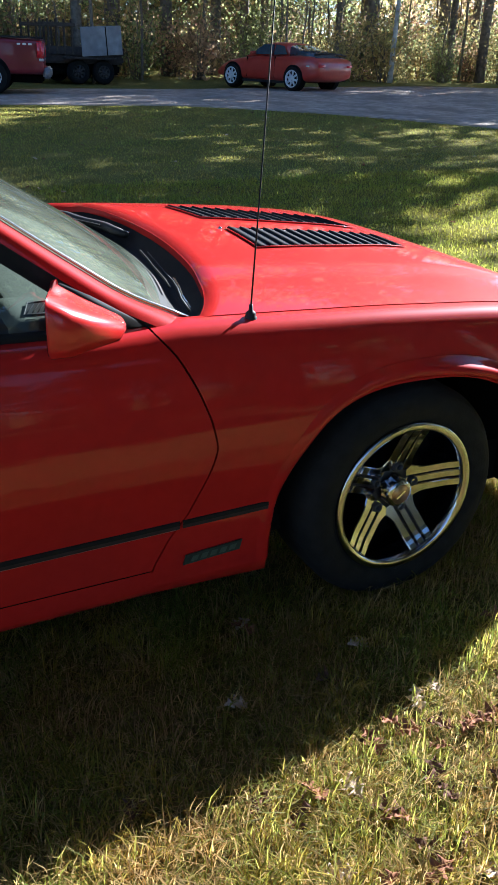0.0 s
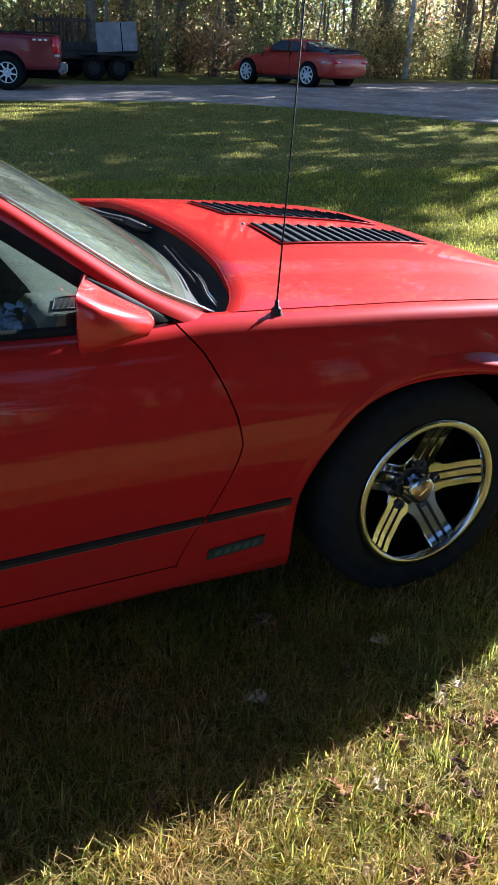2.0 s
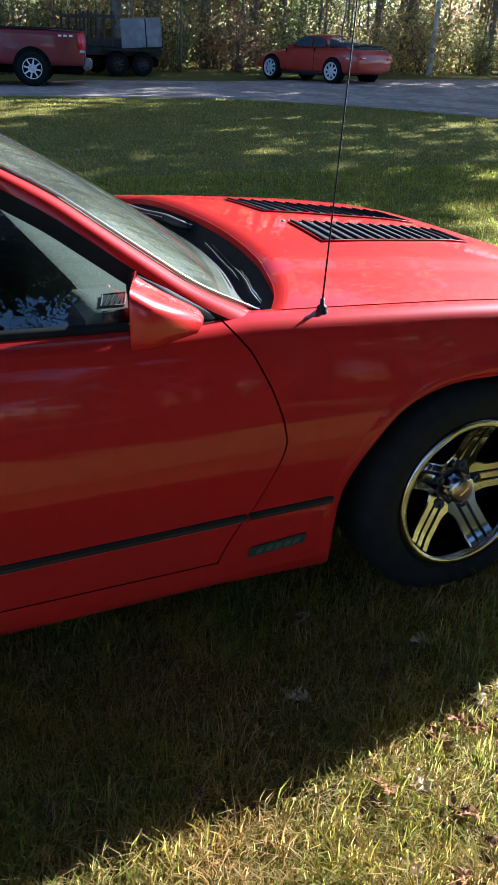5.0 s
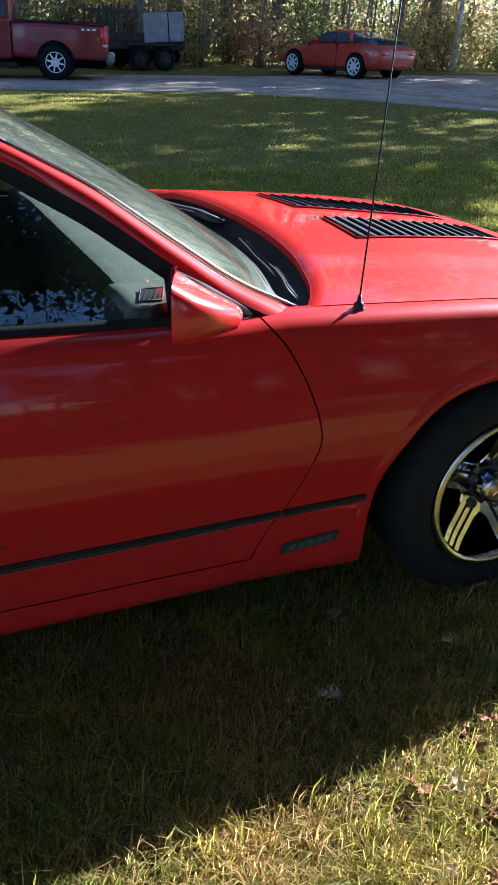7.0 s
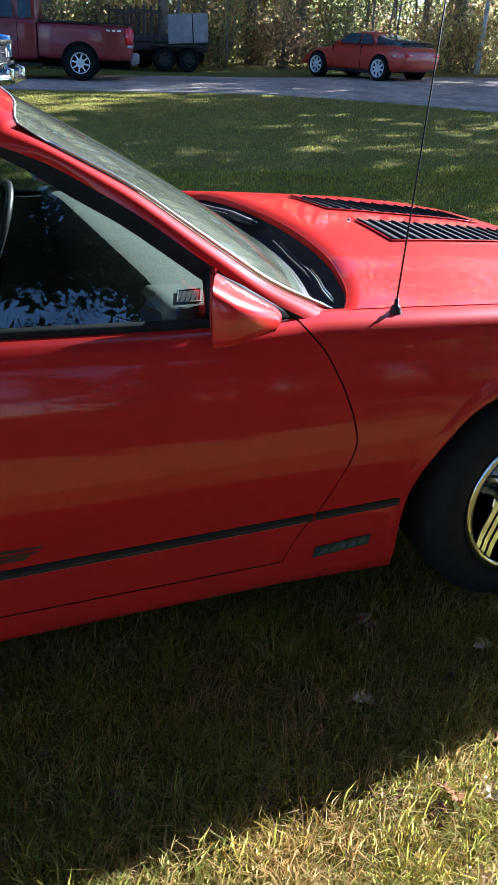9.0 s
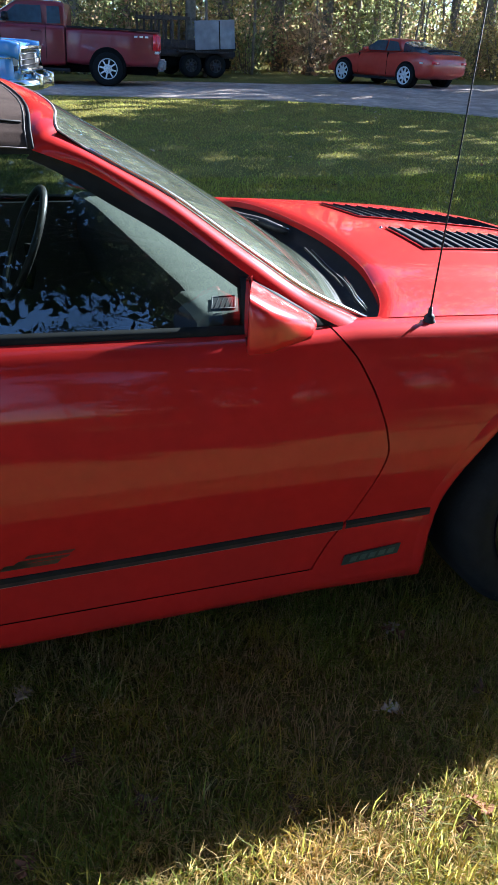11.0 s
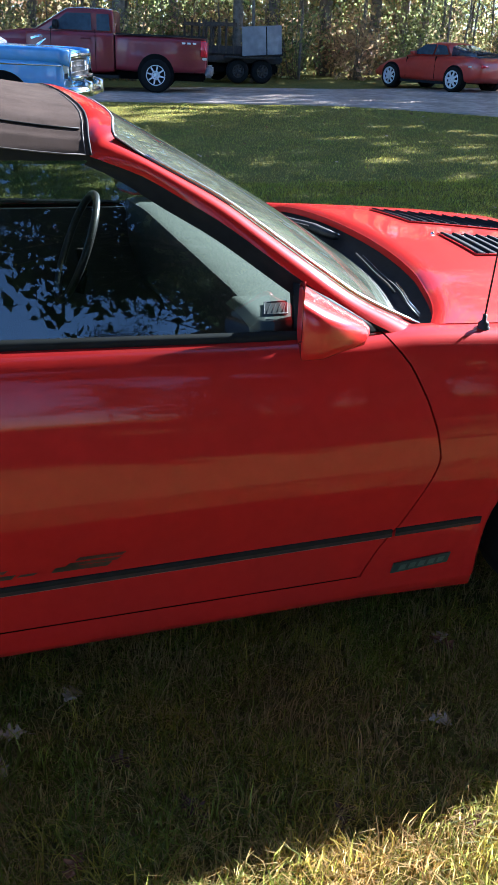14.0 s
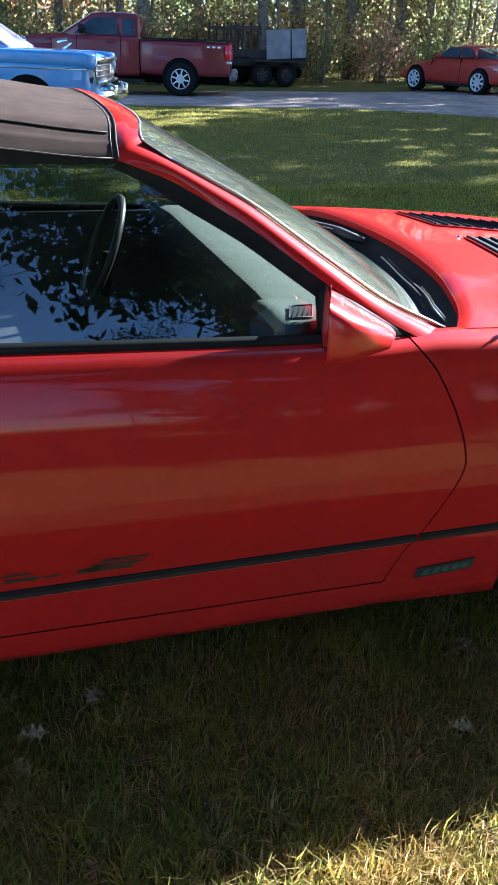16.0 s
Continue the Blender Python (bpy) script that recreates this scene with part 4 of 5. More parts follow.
def coupe(at):
    """Low hatchback coupe; the front axle at x = 0, nose towards +x."""
    t = thing("red_coupe", "faded orange-red hatchback sports coupe at the wood's edge", "car", at)
    part("body", shell([(-3.26, 0.42, 0.74, 0.70, 4), (-3.20, 0.32, 0.86, 0.80, 5), (-2.9, 0.24, 0.92, 0.86, 6), (-2.4, 0.22, 0.93, 0.88, 6), (-1.6, 0.20, 0.90, 0.84, 6), (-0.9, 0.20, 0.89, 0.83, 6),
                        (-0.3, 0.20, 0.84, 0.85, 5), (0.2, 0.22, 0.76, 0.85, 5), (0.55, 0.24, 0.64, 0.80, 4), (0.82, 0.30, 0.52, 0.66, 3)]), M_ORANGE, t)
    part("roof", shell([(-2.05, 0.80, 1.18, 0.56, 4), (-1.85, 0.80, 1.24, 0.58, 4), (-1.35, 0.80, 1.26, 0.58, 4), (-1.05, 0.80, 1.22, 0.59, 4), (-0.42, 0.78, 0.90, 0.70, 4)]), M_ORANGE, t)
    part("rear_hatch_glass", shell([(-3.05, 0.80, 0.93, 0.66, 3), (-2.6, 0.8, 1.06, 0.62, 3), (-2.0, 0.8, 1.20, 0.57, 4)]), M_FARGLASS, t, "dark wraparound rear glass")
    part("tail_spoiler", tube([(-3.02, -0.72, 0.95), (-3.10, -0.4, 0.985), (-3.12, 0, 0.99), (-3.10, 0.4, 0.985), (-3.02, 0.72, 0.95)], 0.025, 8), M_BLACK, t, "black rubber tail spoiler")
    part("windscreen", shell([(-1.02, 0.86, 1.21, 0.56, 4), (-0.46, 0.84, 0.915, 0.68, 4), (-0.38, 0.82, 0.885, 0.68, 4)]), M_FARGLASS, t)
    pane(t, [(-1.42, 0.92), (-0.62, 0.92), (-1.02, 1.18), (-1.42, 1.19)], 0.715, 0.42, 0.9, "door_window")
    pane(t, [(-2.0, 0.94), (-1.48, 0.92), (-1.48, 1.19), (-1.80, 1.16)], 0.715, 0.42, 0.9, "quarter_window")
    for s in (-1, 1):
        part("door_mirror", shell([(-0.86, 0.90, 1.00, 0.07, 4), (-0.72, 0.92, 0.98, 0.05, 4)]), M_ORANGE, t).location.y = s * 0.84
        part("door_seam", box(-0.56, -0.548, s * 0.79, s * 0.838, 0.30, 0.84), M_GAP, t, smooth=False)
        part("door_seam", box(-1.66, -1.648, s * 0.79, s * 0.846, 0.30, 0.88), M_GAP, t, smooth=False)
        part("sill", bevel_box(-2.0, -0.35, s * 0.80 - 0.03, s * 0.80 + 0.03, 0.17, 0.24), M_BLACK, t, smooth=False)
        part("tail_lamp", bevel_box(-3.27, -3.02, s * 0.62 - 0.14, s * 0.62 + 0.14, 0.62, 0.72), M_LAMP, t, "red tail lamp")
        part("side_marker", bevel_box(-2.98, -2.86, s * 0.86 - 0.01, s * 0.86 + 0.01, 0.64, 0.68), M_WHITE, t)
        for x in (0.0, -2.4):
            arch_shade_disc(t, x, s * 0.886, 0.33, 0.355, 0.2)
            simple_wheel("wheel", t, x, s * 0.945, 0.312, 0.236, 0.2, s)
    part("front_bumper", shell([(0.45, 0.26, 0.5, 0.80, 5), (0.80, 0.28, 0.48, 0.70, 4), (0.90, 0.32, 0.46, 0.55, 4)]), M_ORANGE, t)
    return t


def old_sedan(at):
    """Sixties sedan; the front axle at x = 0, nose towards +x."""
    t = thing("blue_vintage_car", "sky-blue vintage sedan with chrome grille parked on grass", "car", at)
    part("body", shell([(-4.0, 0.40, 0.95, 0.85, 7), (-3.0, 0.32, 1.00, 0.95, 8), (-1.2, 0.30, 0.99, 0.96, 8), (0.0, 0.32, 0.97, 0.95, 8), (0.70, 0.36, 0.95, 0.93, 8), (0.82, 0.42, 0.92, 0.91, 8)]), M_BLUE, t)
    part("hood", shell([(-0.62, 0.80, 1.06, 0.80, 5), (-0.3, 0.80, 1.065, 0.80, 5), (0.4, 0.80, 1.04, 0.78, 5), (0.80, 0.80, 1.00, 0.74, 5)]), M_BLUE, t, "broad blue hood")
    for s in (-1, 1):
        part("fender_top", shell([(-1.5, 0.85, 1.02, 0.13, 4), (-0.2, 0.85, 1.05, 0.13, 4), (0.75, 0.85, 1.04, 0.12, 4), (0.90, 0.80, 1.02, 0.10, 4)]), M_BLUE, t).location.y = s * 0.83
        part("side_spear", tube([(-3.4, s * 0.962, 0.80), (-1.0, s * 0.968, 0.82), (0.80, s * 0.93, 0.82)], 0.012, 6), M_BRIGHT, t, "bright side spear")
        for k in (0, 1):
            part("headlamp", placed(lathe([(0.001, -0.02), (0.07, -0.015), (0.085, 0.0), (0.088, 0.04)], 20), pose(0.86, s * (0.60 + 0.20 * k), 0.80, 0, 0, 90)), M_WHITE, t, "round headlamp in chrome ring")
        part("fender_mirror", placed(lathe([(0.001, -0.02), (0.05, -0.015), (0.055, 0.03), (0.01, 0.07)], 16), pose(-0.50, s * 0.85, 1.16, 0, 0, -90)), M_BRIGHT, t)
        part("mirror_stalk", tube([(-0.50, s * 0.85, 1.03), (-0.51, s * 0.85, 1.13)], 0.012, 6), M_BRIGHT, t)
        for x in (0.0, -3.0):
            arch_shade_disc(t, x, s * 0.966, 0.36, 0.38, 0.2)
            simple_wheel("wheel", t, x, s * 0.955, 0.335, 0.19, 0.19, s)
    part("grille_surround", tube([(0.90, y, z) for y, z in ((-0.86, 0.94), (0.86, 0.94), (0.88, 0.66), (-0.88, 0.66))], 0.03, 8, closed=True), M_BRIGHT, t, "chrome grille surround")
    part("grille_mesh", box(0.80, 0.875, -0.84, 0.84, 0.66, 0.94), M_WDARK, t, smooth=False)
    for k in range(3):
        part("grille_bar", tube([(0.885, -0.84, 0.73 + 0.07 * k), (0.885, 0.84, 0.73 + 0.07 * k)], 0.005, 5), M_BRIGHT, t)
    part("front_bumper", tube([(0.78, -0.98, 0.50), (0.98, -0.86, 0.50), (1.06, -0.4, 0.50), (1.08, 0, 0.50), (1.06, 0.4, 0.50), (0.98, 0.86, 0.50), (0.78, 0.98, 0.50)], 0.075, 10), M_BRIGHT, t, "chromed front bumper")
    for s in (-1, 1):
        part("bumper_guard", shell([(1.0, 0.42, 0.66, 0.05, 4), (1.14, 0.44, 0.62, 0.04, 4)]), M_BRIGHT, t).location.y = s * 0.5
    part("hood_ornament", tube([(0.30, 0, 1.05), (0.42, 0, 1.14), (0.36, 0.0, 1.18), (0.22, 0, 1.14)], 0.018, 6), M_BRIGHT, t)
    part("cabin", shell([(-2.65, 0.9, 1.02, 0.72, 5), (-2.25, 0.9, 1.42, 0.62, 5), (-1.55, 0.9, 1.50, 0.60, 5), (-0.92, 0.9, 1.49, 0.61, 5), (-0.34, 0.9, 1.06, 0.74, 5)]), M_BLUE, t)
    part("windscreen", shell([(-0.97, 1.0, 1.475, 0.58, 5), (-0.83, 1.0, 1.460, 0.60, 5), (-0.29, 0.98, 1.10, 0.71, 5)]), M_SKYGLASS, t, "bright windscreen with the sky's lilac reflection painted on")
    pane(t, [(-2.45, 1.06), (-0.80, 1.06), (-1.12, 1.42), (-2.3, 1.40)], 0.76, 0.30, 1.0)
    return t


# Opaque lilac windscreen: the sky's reflection is put into the base colour.
M_SKYGLASS = material("windscreen_painted_sky", (0.36, 0.36, 0.48), rough=0.08, metal=0.3, vary=0.1)


def utility_trailer(at):
    t = thing("utility_trailer", "dark stake-sided utility trailer carrying a grey board", "trailer", at)
    part("deck", bevel_box(-1.5, 1.15, -0.9, 0.9, 0.56, 0.80), M_RUST, t, smooth=False)
    for s in (-1, 1):
        part("side_board", bevel_box(-1.5, 1.15, s * 0.9 - 0.02, s * 0.9 + 0.02, 0.80, 1.02), M_RUST, t, smooth=False)
        for k in range(5):
            part("stake", bevel_box(-1.48 + 0.24 * k, -1.42 + 0.24 * k, s * 0.9 - 0.03, s * 0.9 + 0.03, 0.8, 1.75), M_STAKE, t, smooth=False)
        part("stake_rail", bevel_box(-1.5, -0.4, s * 0.9 - 0.05, s * 0.9 - 0.01, 1.55, 1.65), M_STAKE, t, smooth=False)
        # rims take a dark colour in place of the shade under the trailer
        simple_wheel("wheel", t, -0.35, s * 1.02, 0.34, 0.19, 0.2, s, M_WDARK)
        simple_wheel("wheel", t, 0.45, s * 1.02, 0.34, 0.19, 0.2, s, M_WDARK)
        part("mudguard", bevel_box(-0.8, 0.9, s * 1.02 - 0.12, s * 1.02 + 0.12, 0.69, 0.74), M_RUST, t, smooth=False)
    part("leaning_board", placed(bevel_box(-0.02, 0.02, -0.85, 0.85, 0.0, 0.62), pose(1.02, 0, 0.82, 0, 6, 0)), M_BOARD, t, "weathered grey board", smooth=False)
    part("load_panel", placed(bevel_box(0.0, 1.30, -0.02, 0.02, 0.0, 0.80), pose(-0.20, -0.945, 0.76, 0, -4, 0)), M_BOARD, t, "weathered grey panel", smooth=False)
    part("panel_strap", placed(box(0.78, 0.81, -0.03, -0.021, 0.0, 0.78), pose(-0.20, -0.945, 0.76, 0, -4, 0)), M_GAP, t, smooth=False)
    # near-black block added for the shade under the deck
    part("axle_frame", bevel_box(-1.1, 1.1, -0.72, 0.72, 0.26, 0.56), M_GAP, t, smooth=False)
    part("drawbar", tube([(-1.5, -0.4, 0.6), (-2.4, 0, 0.55), (-1.5, 0.4, 0.6)], 0.05, 6), M_RUST, t)
    part("jack_leg", tube([(-2.3, 0, 0.75), (-2.3, 0, 0.0)], 0.035, 8), M_RUST, t)
    return t


M_RUST = material("dark_rusty_steel", (0.035, 0.028, 0.026), rough=0.8, vary=0.4, scale=12)
M_STAKE = material("dark_stake_wood", (0.06, 0.045, 0.035), rough=0.85, vary=0.4, scale=14)
M_BOARD = material("weathered_board", (0.30, 0.30, 0.32), rough=0.8, vary=0.2, scale=5, dark=(0.18, 0.18, 0.20), patch=0.6)


def parked(fn, x, y, turn):
    return fn(pose(x, y, ground_z(x, y) + (0.02 if y > road_near(x) else 0.0), 0, 0, turn))


parked(pickup, 3.45, 21.5, 164)
parked(coupe, 11.74, 23.60, 109.7)
parked(old_sedan, -0.56, 13.6, -17).scale = (1.12, 1.12, 1.12)
parked(utility_trailer, 7.0, 26.2, 4)


# ---- wood, trees, grass, leaves ----
def mesh_arrays(name, verts, sizes, mat):
    """A mesh of separate faces: verts in face order, sizes the corners of each face."""
    me = bpy.data.meshes.new(name)
    n = len(verts)
    me.vertices.add(n)
    me.vertices.foreach_set("co", np.asarray(verts, dtype=np.float32).ravel())
    me.loops.add(n)
    me.loops.foreach_set("vertex_index", np.arange(n, dtype=np.int32))
    sizes = np.asarray(sizes, dtype=np.int32)
    me.polygons.add(len(sizes))
    me.polygons.foreach_set("loop_start", np.concatenate([[0], np.cumsum(sizes)[:-1]]).astype(np.int32))
    me.polygons.foreach_set("loop_total", sizes)
    me.materials.append(mat)
    me.update(calc_edges=True)
    return me


def leaf_cards(centres, size, rng, flat=0.0):
    """Pointed leaf quads at the centres, each turned its own way."""
    n = len(centres)
    a = rng.normal(size=(n, 3))
    a[:, 2] *= 1 - flat
    a /= np.linalg.norm(a, axis=1)[:, None]
    b = np.cross(a, rng.normal(size=(n, 3)))
    b /= np.linalg.norm(b, axis=1)[:, None]
    s = (size * rng.uniform(0.6, 1.4, n))[:, None]
    q = np.stack([centres - a * s, centres - b * s * 0.55 + a * s * 0.1, centres + a * s, centres + b * s * 0.55 + a * s * 0.1], 1)
    return q.reshape(-1, 3)


def tree(name, label, seed, height, crown_low, spread, leaves, leaf_size, bark, leaf, trunk_r=0.16, at=None, twigs=3, clump=(0.55, 0.55, 0.38), limbs=0, rise=(0.15, 0.6)):
    rng = np.random.default_rng(seed)
    rnd = random.Random(seed)
    t = thing(name, label, "tree", at if at is not None else pose(0, 0, 0))
    bm = bmesh.new()
    pts = [Vector((0.12 * math.sin(1.3 * i + seed) * i / 5, 0.12 * math.cos(1.7 * i + seed) * i / 5, height * i / 9)) for i in range(10)]
    pts[0].z = -0.3
    tube(pts, trunk_r, 9, bm, taper=0.12)
    tips = []
    for k in range(limbs or int(11 + height * 0.6)):
        f = rnd.uniform(crown_low / height, 0.95)
        p = pts[min(9, int(f * 9))].lerp(pts[min(9, int(f * 9) + 1)], f * 9 % 1)
        a = rnd.uniform(0, math.tau)
        ln = spread * (1.15 - 0.75 * f) * rnd.uniform(0.6, 1.1)
        d = Vector((math.cos(a), math.sin(a), rnd.uniform(*rise)))
        limb = [p, p + d * ln * 0.35 + Vector((0, 0, 0.08)), p + d * ln * 0.7 + Vector((rnd.uniform(-.3, .3), rnd.uniform(-.3, .3), 0.1)), p + d * ln + Vector((0, 0, -0.05 * ln))]
        tube(limb, trunk_r * (0.42 - 0.30 * f), 5, bm, taper=0.2)
        tips += [limb[1].lerp(limb[2], 0.6), limb[2], limb[3]]
        for _ in range(twigs):
            q = limb[2].lerp(limb[3], rnd.random()) + Vector((rnd.uniform(-1, 1), rnd.uniform(-1, 1), rnd.uniform(-0.3, 0.7))) * ln * 0.3
            tube([limb[1].lerp(limb[2], rnd.random()), q], trunk_r * 0.10, 3, bm, taper=0.3)
            tips.append(q)
    part("trunk", bm, bark, t)
    tips = np.array([tuple(p) for p in tips])
    pick = rng.integers(0, len(tips), leaves)
    c = tips[pick] + rng.normal(size=(leaves, 3)) * np.array(clump) * (0.5 + spread / 7)
    ob = new("crown", mesh_arrays("crown", leaf_cards(c, leaf_size, rng), np.full(leaves, 4), leaf))
    ob.parent = t
    return t


def shrub(name, label, seed, height, spread, leaves, leaf_size, leaf):
    rng = np.random.default_rng(seed)
    rnd = random.Random(seed)
    t = thing(name, label, "shrub", pose(0, 0, 0))
    bm = bmesh.new()
    tips = []
    for k in range(11):
        a = rnd.uniform(0, math.tau)
        h = height * rnd.uniform(0.5, 1.0)
        o = Vector((math.cos(a), math.sin(a), 0)) * spread
        pts = [o * 0.1 + Vector((0, 0, -0.1)), o * 0.35 * rnd.random() + Vector((0, 0, h * 0.5)), o * rnd.uniform(0.3, 1.0) + Vector((0, 0, h))]
        tube(pts, 0.022, 5, bm, taper=0.3)
        tips += [pts[0].lerp(pts[1], 0.6), pts[1], pts[1].lerp(pts[2], 0.5), pts[2]]
    part("stem", bm, M_BARK, t)
    tips = np.array([tuple(p) for p in tips])
    c = tips[rng.integers(0, len(tips), leaves)] + rng.normal(size=(leaves, 3)) * np.array([0.30, 0.30, 0.24]) * (height / 2)
    c[:, 2] = np.maximum(c[:, 2], 0.05)
    ob = new("foliage", mesh_arrays("foliage", leaf_cards(c, leaf_size, rng), np.full(leaves, 4), leaf))
    ob.parent = t
    return t


M_BARK = material("grey_brown_bark", (0.19, 0.155, 0.125), rough=0.95, vary=0.4, scale=9, bump=0.8, bump_scale=22)
M_BIRCH = material("white_birch_bark", (0.62, 0.60, 0.56), rough=0.8, vary=0.15, scale=6, dark=(0.12, 0.10, 0.09), patch=0.75, patch_scale=4)
L_GREEN = leafy("green_leaves", (0.14, 0.165, 0.07), (0.42, 0.45, 0.19))
L_GOLD = leafy("yellow_autumn_leaves", (0.34, 0.27, 0.12), (0.64, 0.52, 0.21))
L_RUST = leafy("russet_autumn_leaves", (0.30, 0.20, 0.12), (0.66, 0.46, 0.27))
L_DARK = leafy("dark_needles", (0.028, 0.042, 0.018), (0.06, 0.09, 0.03))

KINDS = [
    tree("oak_tree", "tall russet oak at the edge of the wood", 3, 17, 4.2, 5.2, 2500, 0.205, M_BARK, L_RUST, 0.22),
    tree("maple_tree", "tall maple with yellowing leaves in the wood", 5, 15, 3.6, 4.6, 2500, 0.195, M_BARK, L_GOLD, 0.17),
    tree("green_tree", "slender tree still in green leaf", 8, 16, 3.9, 4.2, 3000, 0.17, M_BARK, L_GREEN, 0.15),
    tree("pine_tree", "dark evergreen among the autumn trees", 11, 18, 3.6, 3.6, 3200, 0.16, M_BARK, L_DARK, 0.18),
]
SHADE = tree("yard_tree", "high-crowned yard tree with bare spreading limbs", 31, 15, 4.6, 5.6, 80000, 0.027, M_BARK, L_DARK, 0.22, twigs=6, clump=(0.22, 0.22, 0.06), limbs=38, rise=(0.02, 0.40))
# YARD: unseen tree, added to cast shade behind the camera
YARD = tree("yard_tree", "broad low-crowned tree added out of view for its shade", 41, 13, 4.0, 4.6, 7000, 0.24, M_BARK, L_GREEN, 0.24)
# CANOPY: added out of view, for dark reflections and less sky light
CANOPY = tree("yard_tree", "tall high-crowned tree added out of view against sky light", 37, 20, 10.0, 7.5, 12500, 0.24, M_BARK, L_DARK, 0.30)
SAPLINGS = [tree("sapling", "thin bare-stemmed sapling in the wood", 51, 7.5, 2.2, 1.6, 500, 0.05, M_BARK, L_GOLD, 0.045),
            tree("sapling", "slim grey sapling with sparse leaves", 53, 9.0, 2.6, 1.5, 500, 0.05, M_BARK, L_RUST, 0.06)]
BRUSH = [
    shrub("undergrowth_shrub", "yellow-green shrub in the undergrowth", 21, 2.3, 1.2, 1000, 0.072, L_GOLD),
    shrub("undergrowth_shrub", "dull green shrub in the undergrowth", 22, 2.8, 1.3, 1150, 0.068, L_GREEN),
    shrub("undergrowth_shrub", "brown-leaved shrub in the undergrowth", 23, 2.0, 1.3, 1000, 0.072, L_RUST),
]


def stand(kind, x, y, turn, size, group):
    ob = copy_thing(kind, pose(x, y, ground_z(x, y), 0, 0, turn))
    ob.scale = (size, size, size)
    return tagged(ob, group=group)


rnd = random.Random(77)
# the belt of wood behind the drive
for i in range(36):
    x = -26 + 55.5 * (i + rnd.random()) / 36
    y = road_far(x) + 5.0 + 8 * rnd.random() + (2.5 if 8 < x < 16 else 0)
    stand(rnd.choice(KINDS), x, y, rnd.uniform(0, 360), rnd.uniform(0.95, 1.4), "trees of the wood")
for i in range(110):
    x = -14 + 52 * (i + rnd.random()) / 110
    y = road_far(x) + 3.4 + 11 * rnd.random() ** 2.0 + (1.6 if 8 < x < 16 else 0)
    if 4.0 < x < 9.6:
        y = max(y, 29.5)
    stand(rnd.choice(BRUSH), x, y, rnd.uniform(0, 360), rnd.uniform(0.55, 1.2), "undergrowth of the wood")
for i in range(64):
    x = -12 + 46 * (i + rnd.random()) / 64
    y = road_far(x) + 3.6 + 12 * rnd.random()
    stand(rnd.choice(SAPLINGS), x, y, rnd.uniform(0, 360), rnd.uniform(0.8, 1.3), "saplings of the wood")
# trees beyond the drive's bend, whose shade falls over the lawn
for x, y, k in ((25.1, 21.4, 1), (33.6, 29.6, 1), (37.0, 27.8, 0), (41.0, 29.0, 3)):
    stand(KINDS[k], x, y, 40 * x, 1.15, "trees of the wood")
for x, y, k in ((30.2, 21.9, 0), (38.0, 24.6, 2), (23.0, 19.4, 0)):
    stand(KINDS[k], x, y, 70 * x, 1.42, "trees of the wood")
# unseen trees added beside the lawn, to shade the yard behind the camera
for i, (x, y) in enumerate(((13.0, -1.8), (17.5, -5.0), (12.0, -8.5), (22.0, -2.0), (20.0, -11.0), (26.0, -7.0), (15.0, -14.5), (28.0, -15.0), (9.0, -13.5), (5.8, -17.0), (11.5, -20.5), (18.0, -21.0))):
    stand(YARD, x, y, 83 * i, 0.9 + 0.03 * (i % 4), "trees round the yard")
# trees behind the camera: mirrored in glass and paint, some added to block sky
for x, y in ((-3.6, -3.4), (3.0, -3.2), (4.6, -9.0), (7.5, -4.5), (-3.6, -8.5), (8.5, -8.0), (-9.5, -16.5), (12.5, -13.0), (-7.5, -2.0), (13.0, -19.0), (5.5, -22.0), (9.5, -25.0)):
    stand(CANOPY, x, y, 50 * x, 1.0, "trees round the yard")
for i in range(30):
    x = -34 + 66 * (i + rnd.random()) / 30
    if not -13 < x < 1.5:
        stand(KINDS[rnd.choice((2, 3, 3))], x, -26 - 8 * rnd.random(), rnd.uniform(0, 360), rnd.uniform(0.45, 0.65), "trees round the yard")
# unseen hedge added to close sky gaps in the paint's reflection
for i in range(26):
    x = -26 + 52 * (i + rnd.random()) / 26
    if not -12 < x < 1.0:
        stand(BRUSH[1], x, -20 - 4 * rnd.random(), rnd.uniform(0, 360), rnd.uniform(1.9, 2.6), "hedge shrubs round the yard")
# deeper wood, which closes the view between the nearer stems
for i in range(28):
    x = -30 + 74 * (i + rnd.random()) / 28
    stand(KINDS[rnd.choice((0, 1, 2, 3))], x, 50 + 14 * rnd.random(), rnd.uniform(0, 360), rnd.uniform(0.9, 1.3), "trees of the wood")
for i in range(60):
    x = -16 + 66 * (i + rnd.random()) / 60
    stand(rnd.choice(BRUSH), x, 38 + 10 * rnd.random(), rnd.uniform(0, 360), rnd.uniform(1.8, 2.8), "undergrowth of the wood")
for k, (x, y) in zip(KINDS + BRUSH + [SHADE, CANOPY, YARD] + SAPLINGS, ((-17, 33), (-20, 35), (42, 34), (46, 36), (-10, 31), (-12, 32), (39, 31), (3.3, -13.5), (20, -17), (33, -9), (-8, 30), (33, 31))):
    k.matrix_basis = pose(x, y, ground_z(x, y), 0, 0, 20 * x)
birch = thing("birch_tree", "slim white birch trunk behind the drive", "tree", pose(19.44, 27.0, ground_z(19.44, 27.0)))
part("trunk", tube([(0, 0, -0.3), (0.04, 0, 1.2), (0.10, 0.03, 3), (0.28, 0.05, 6), (0.35, 0.1, 11)], 0.115, 10, taper=0.35), M_BIRCH, birch, "peeling white bark")
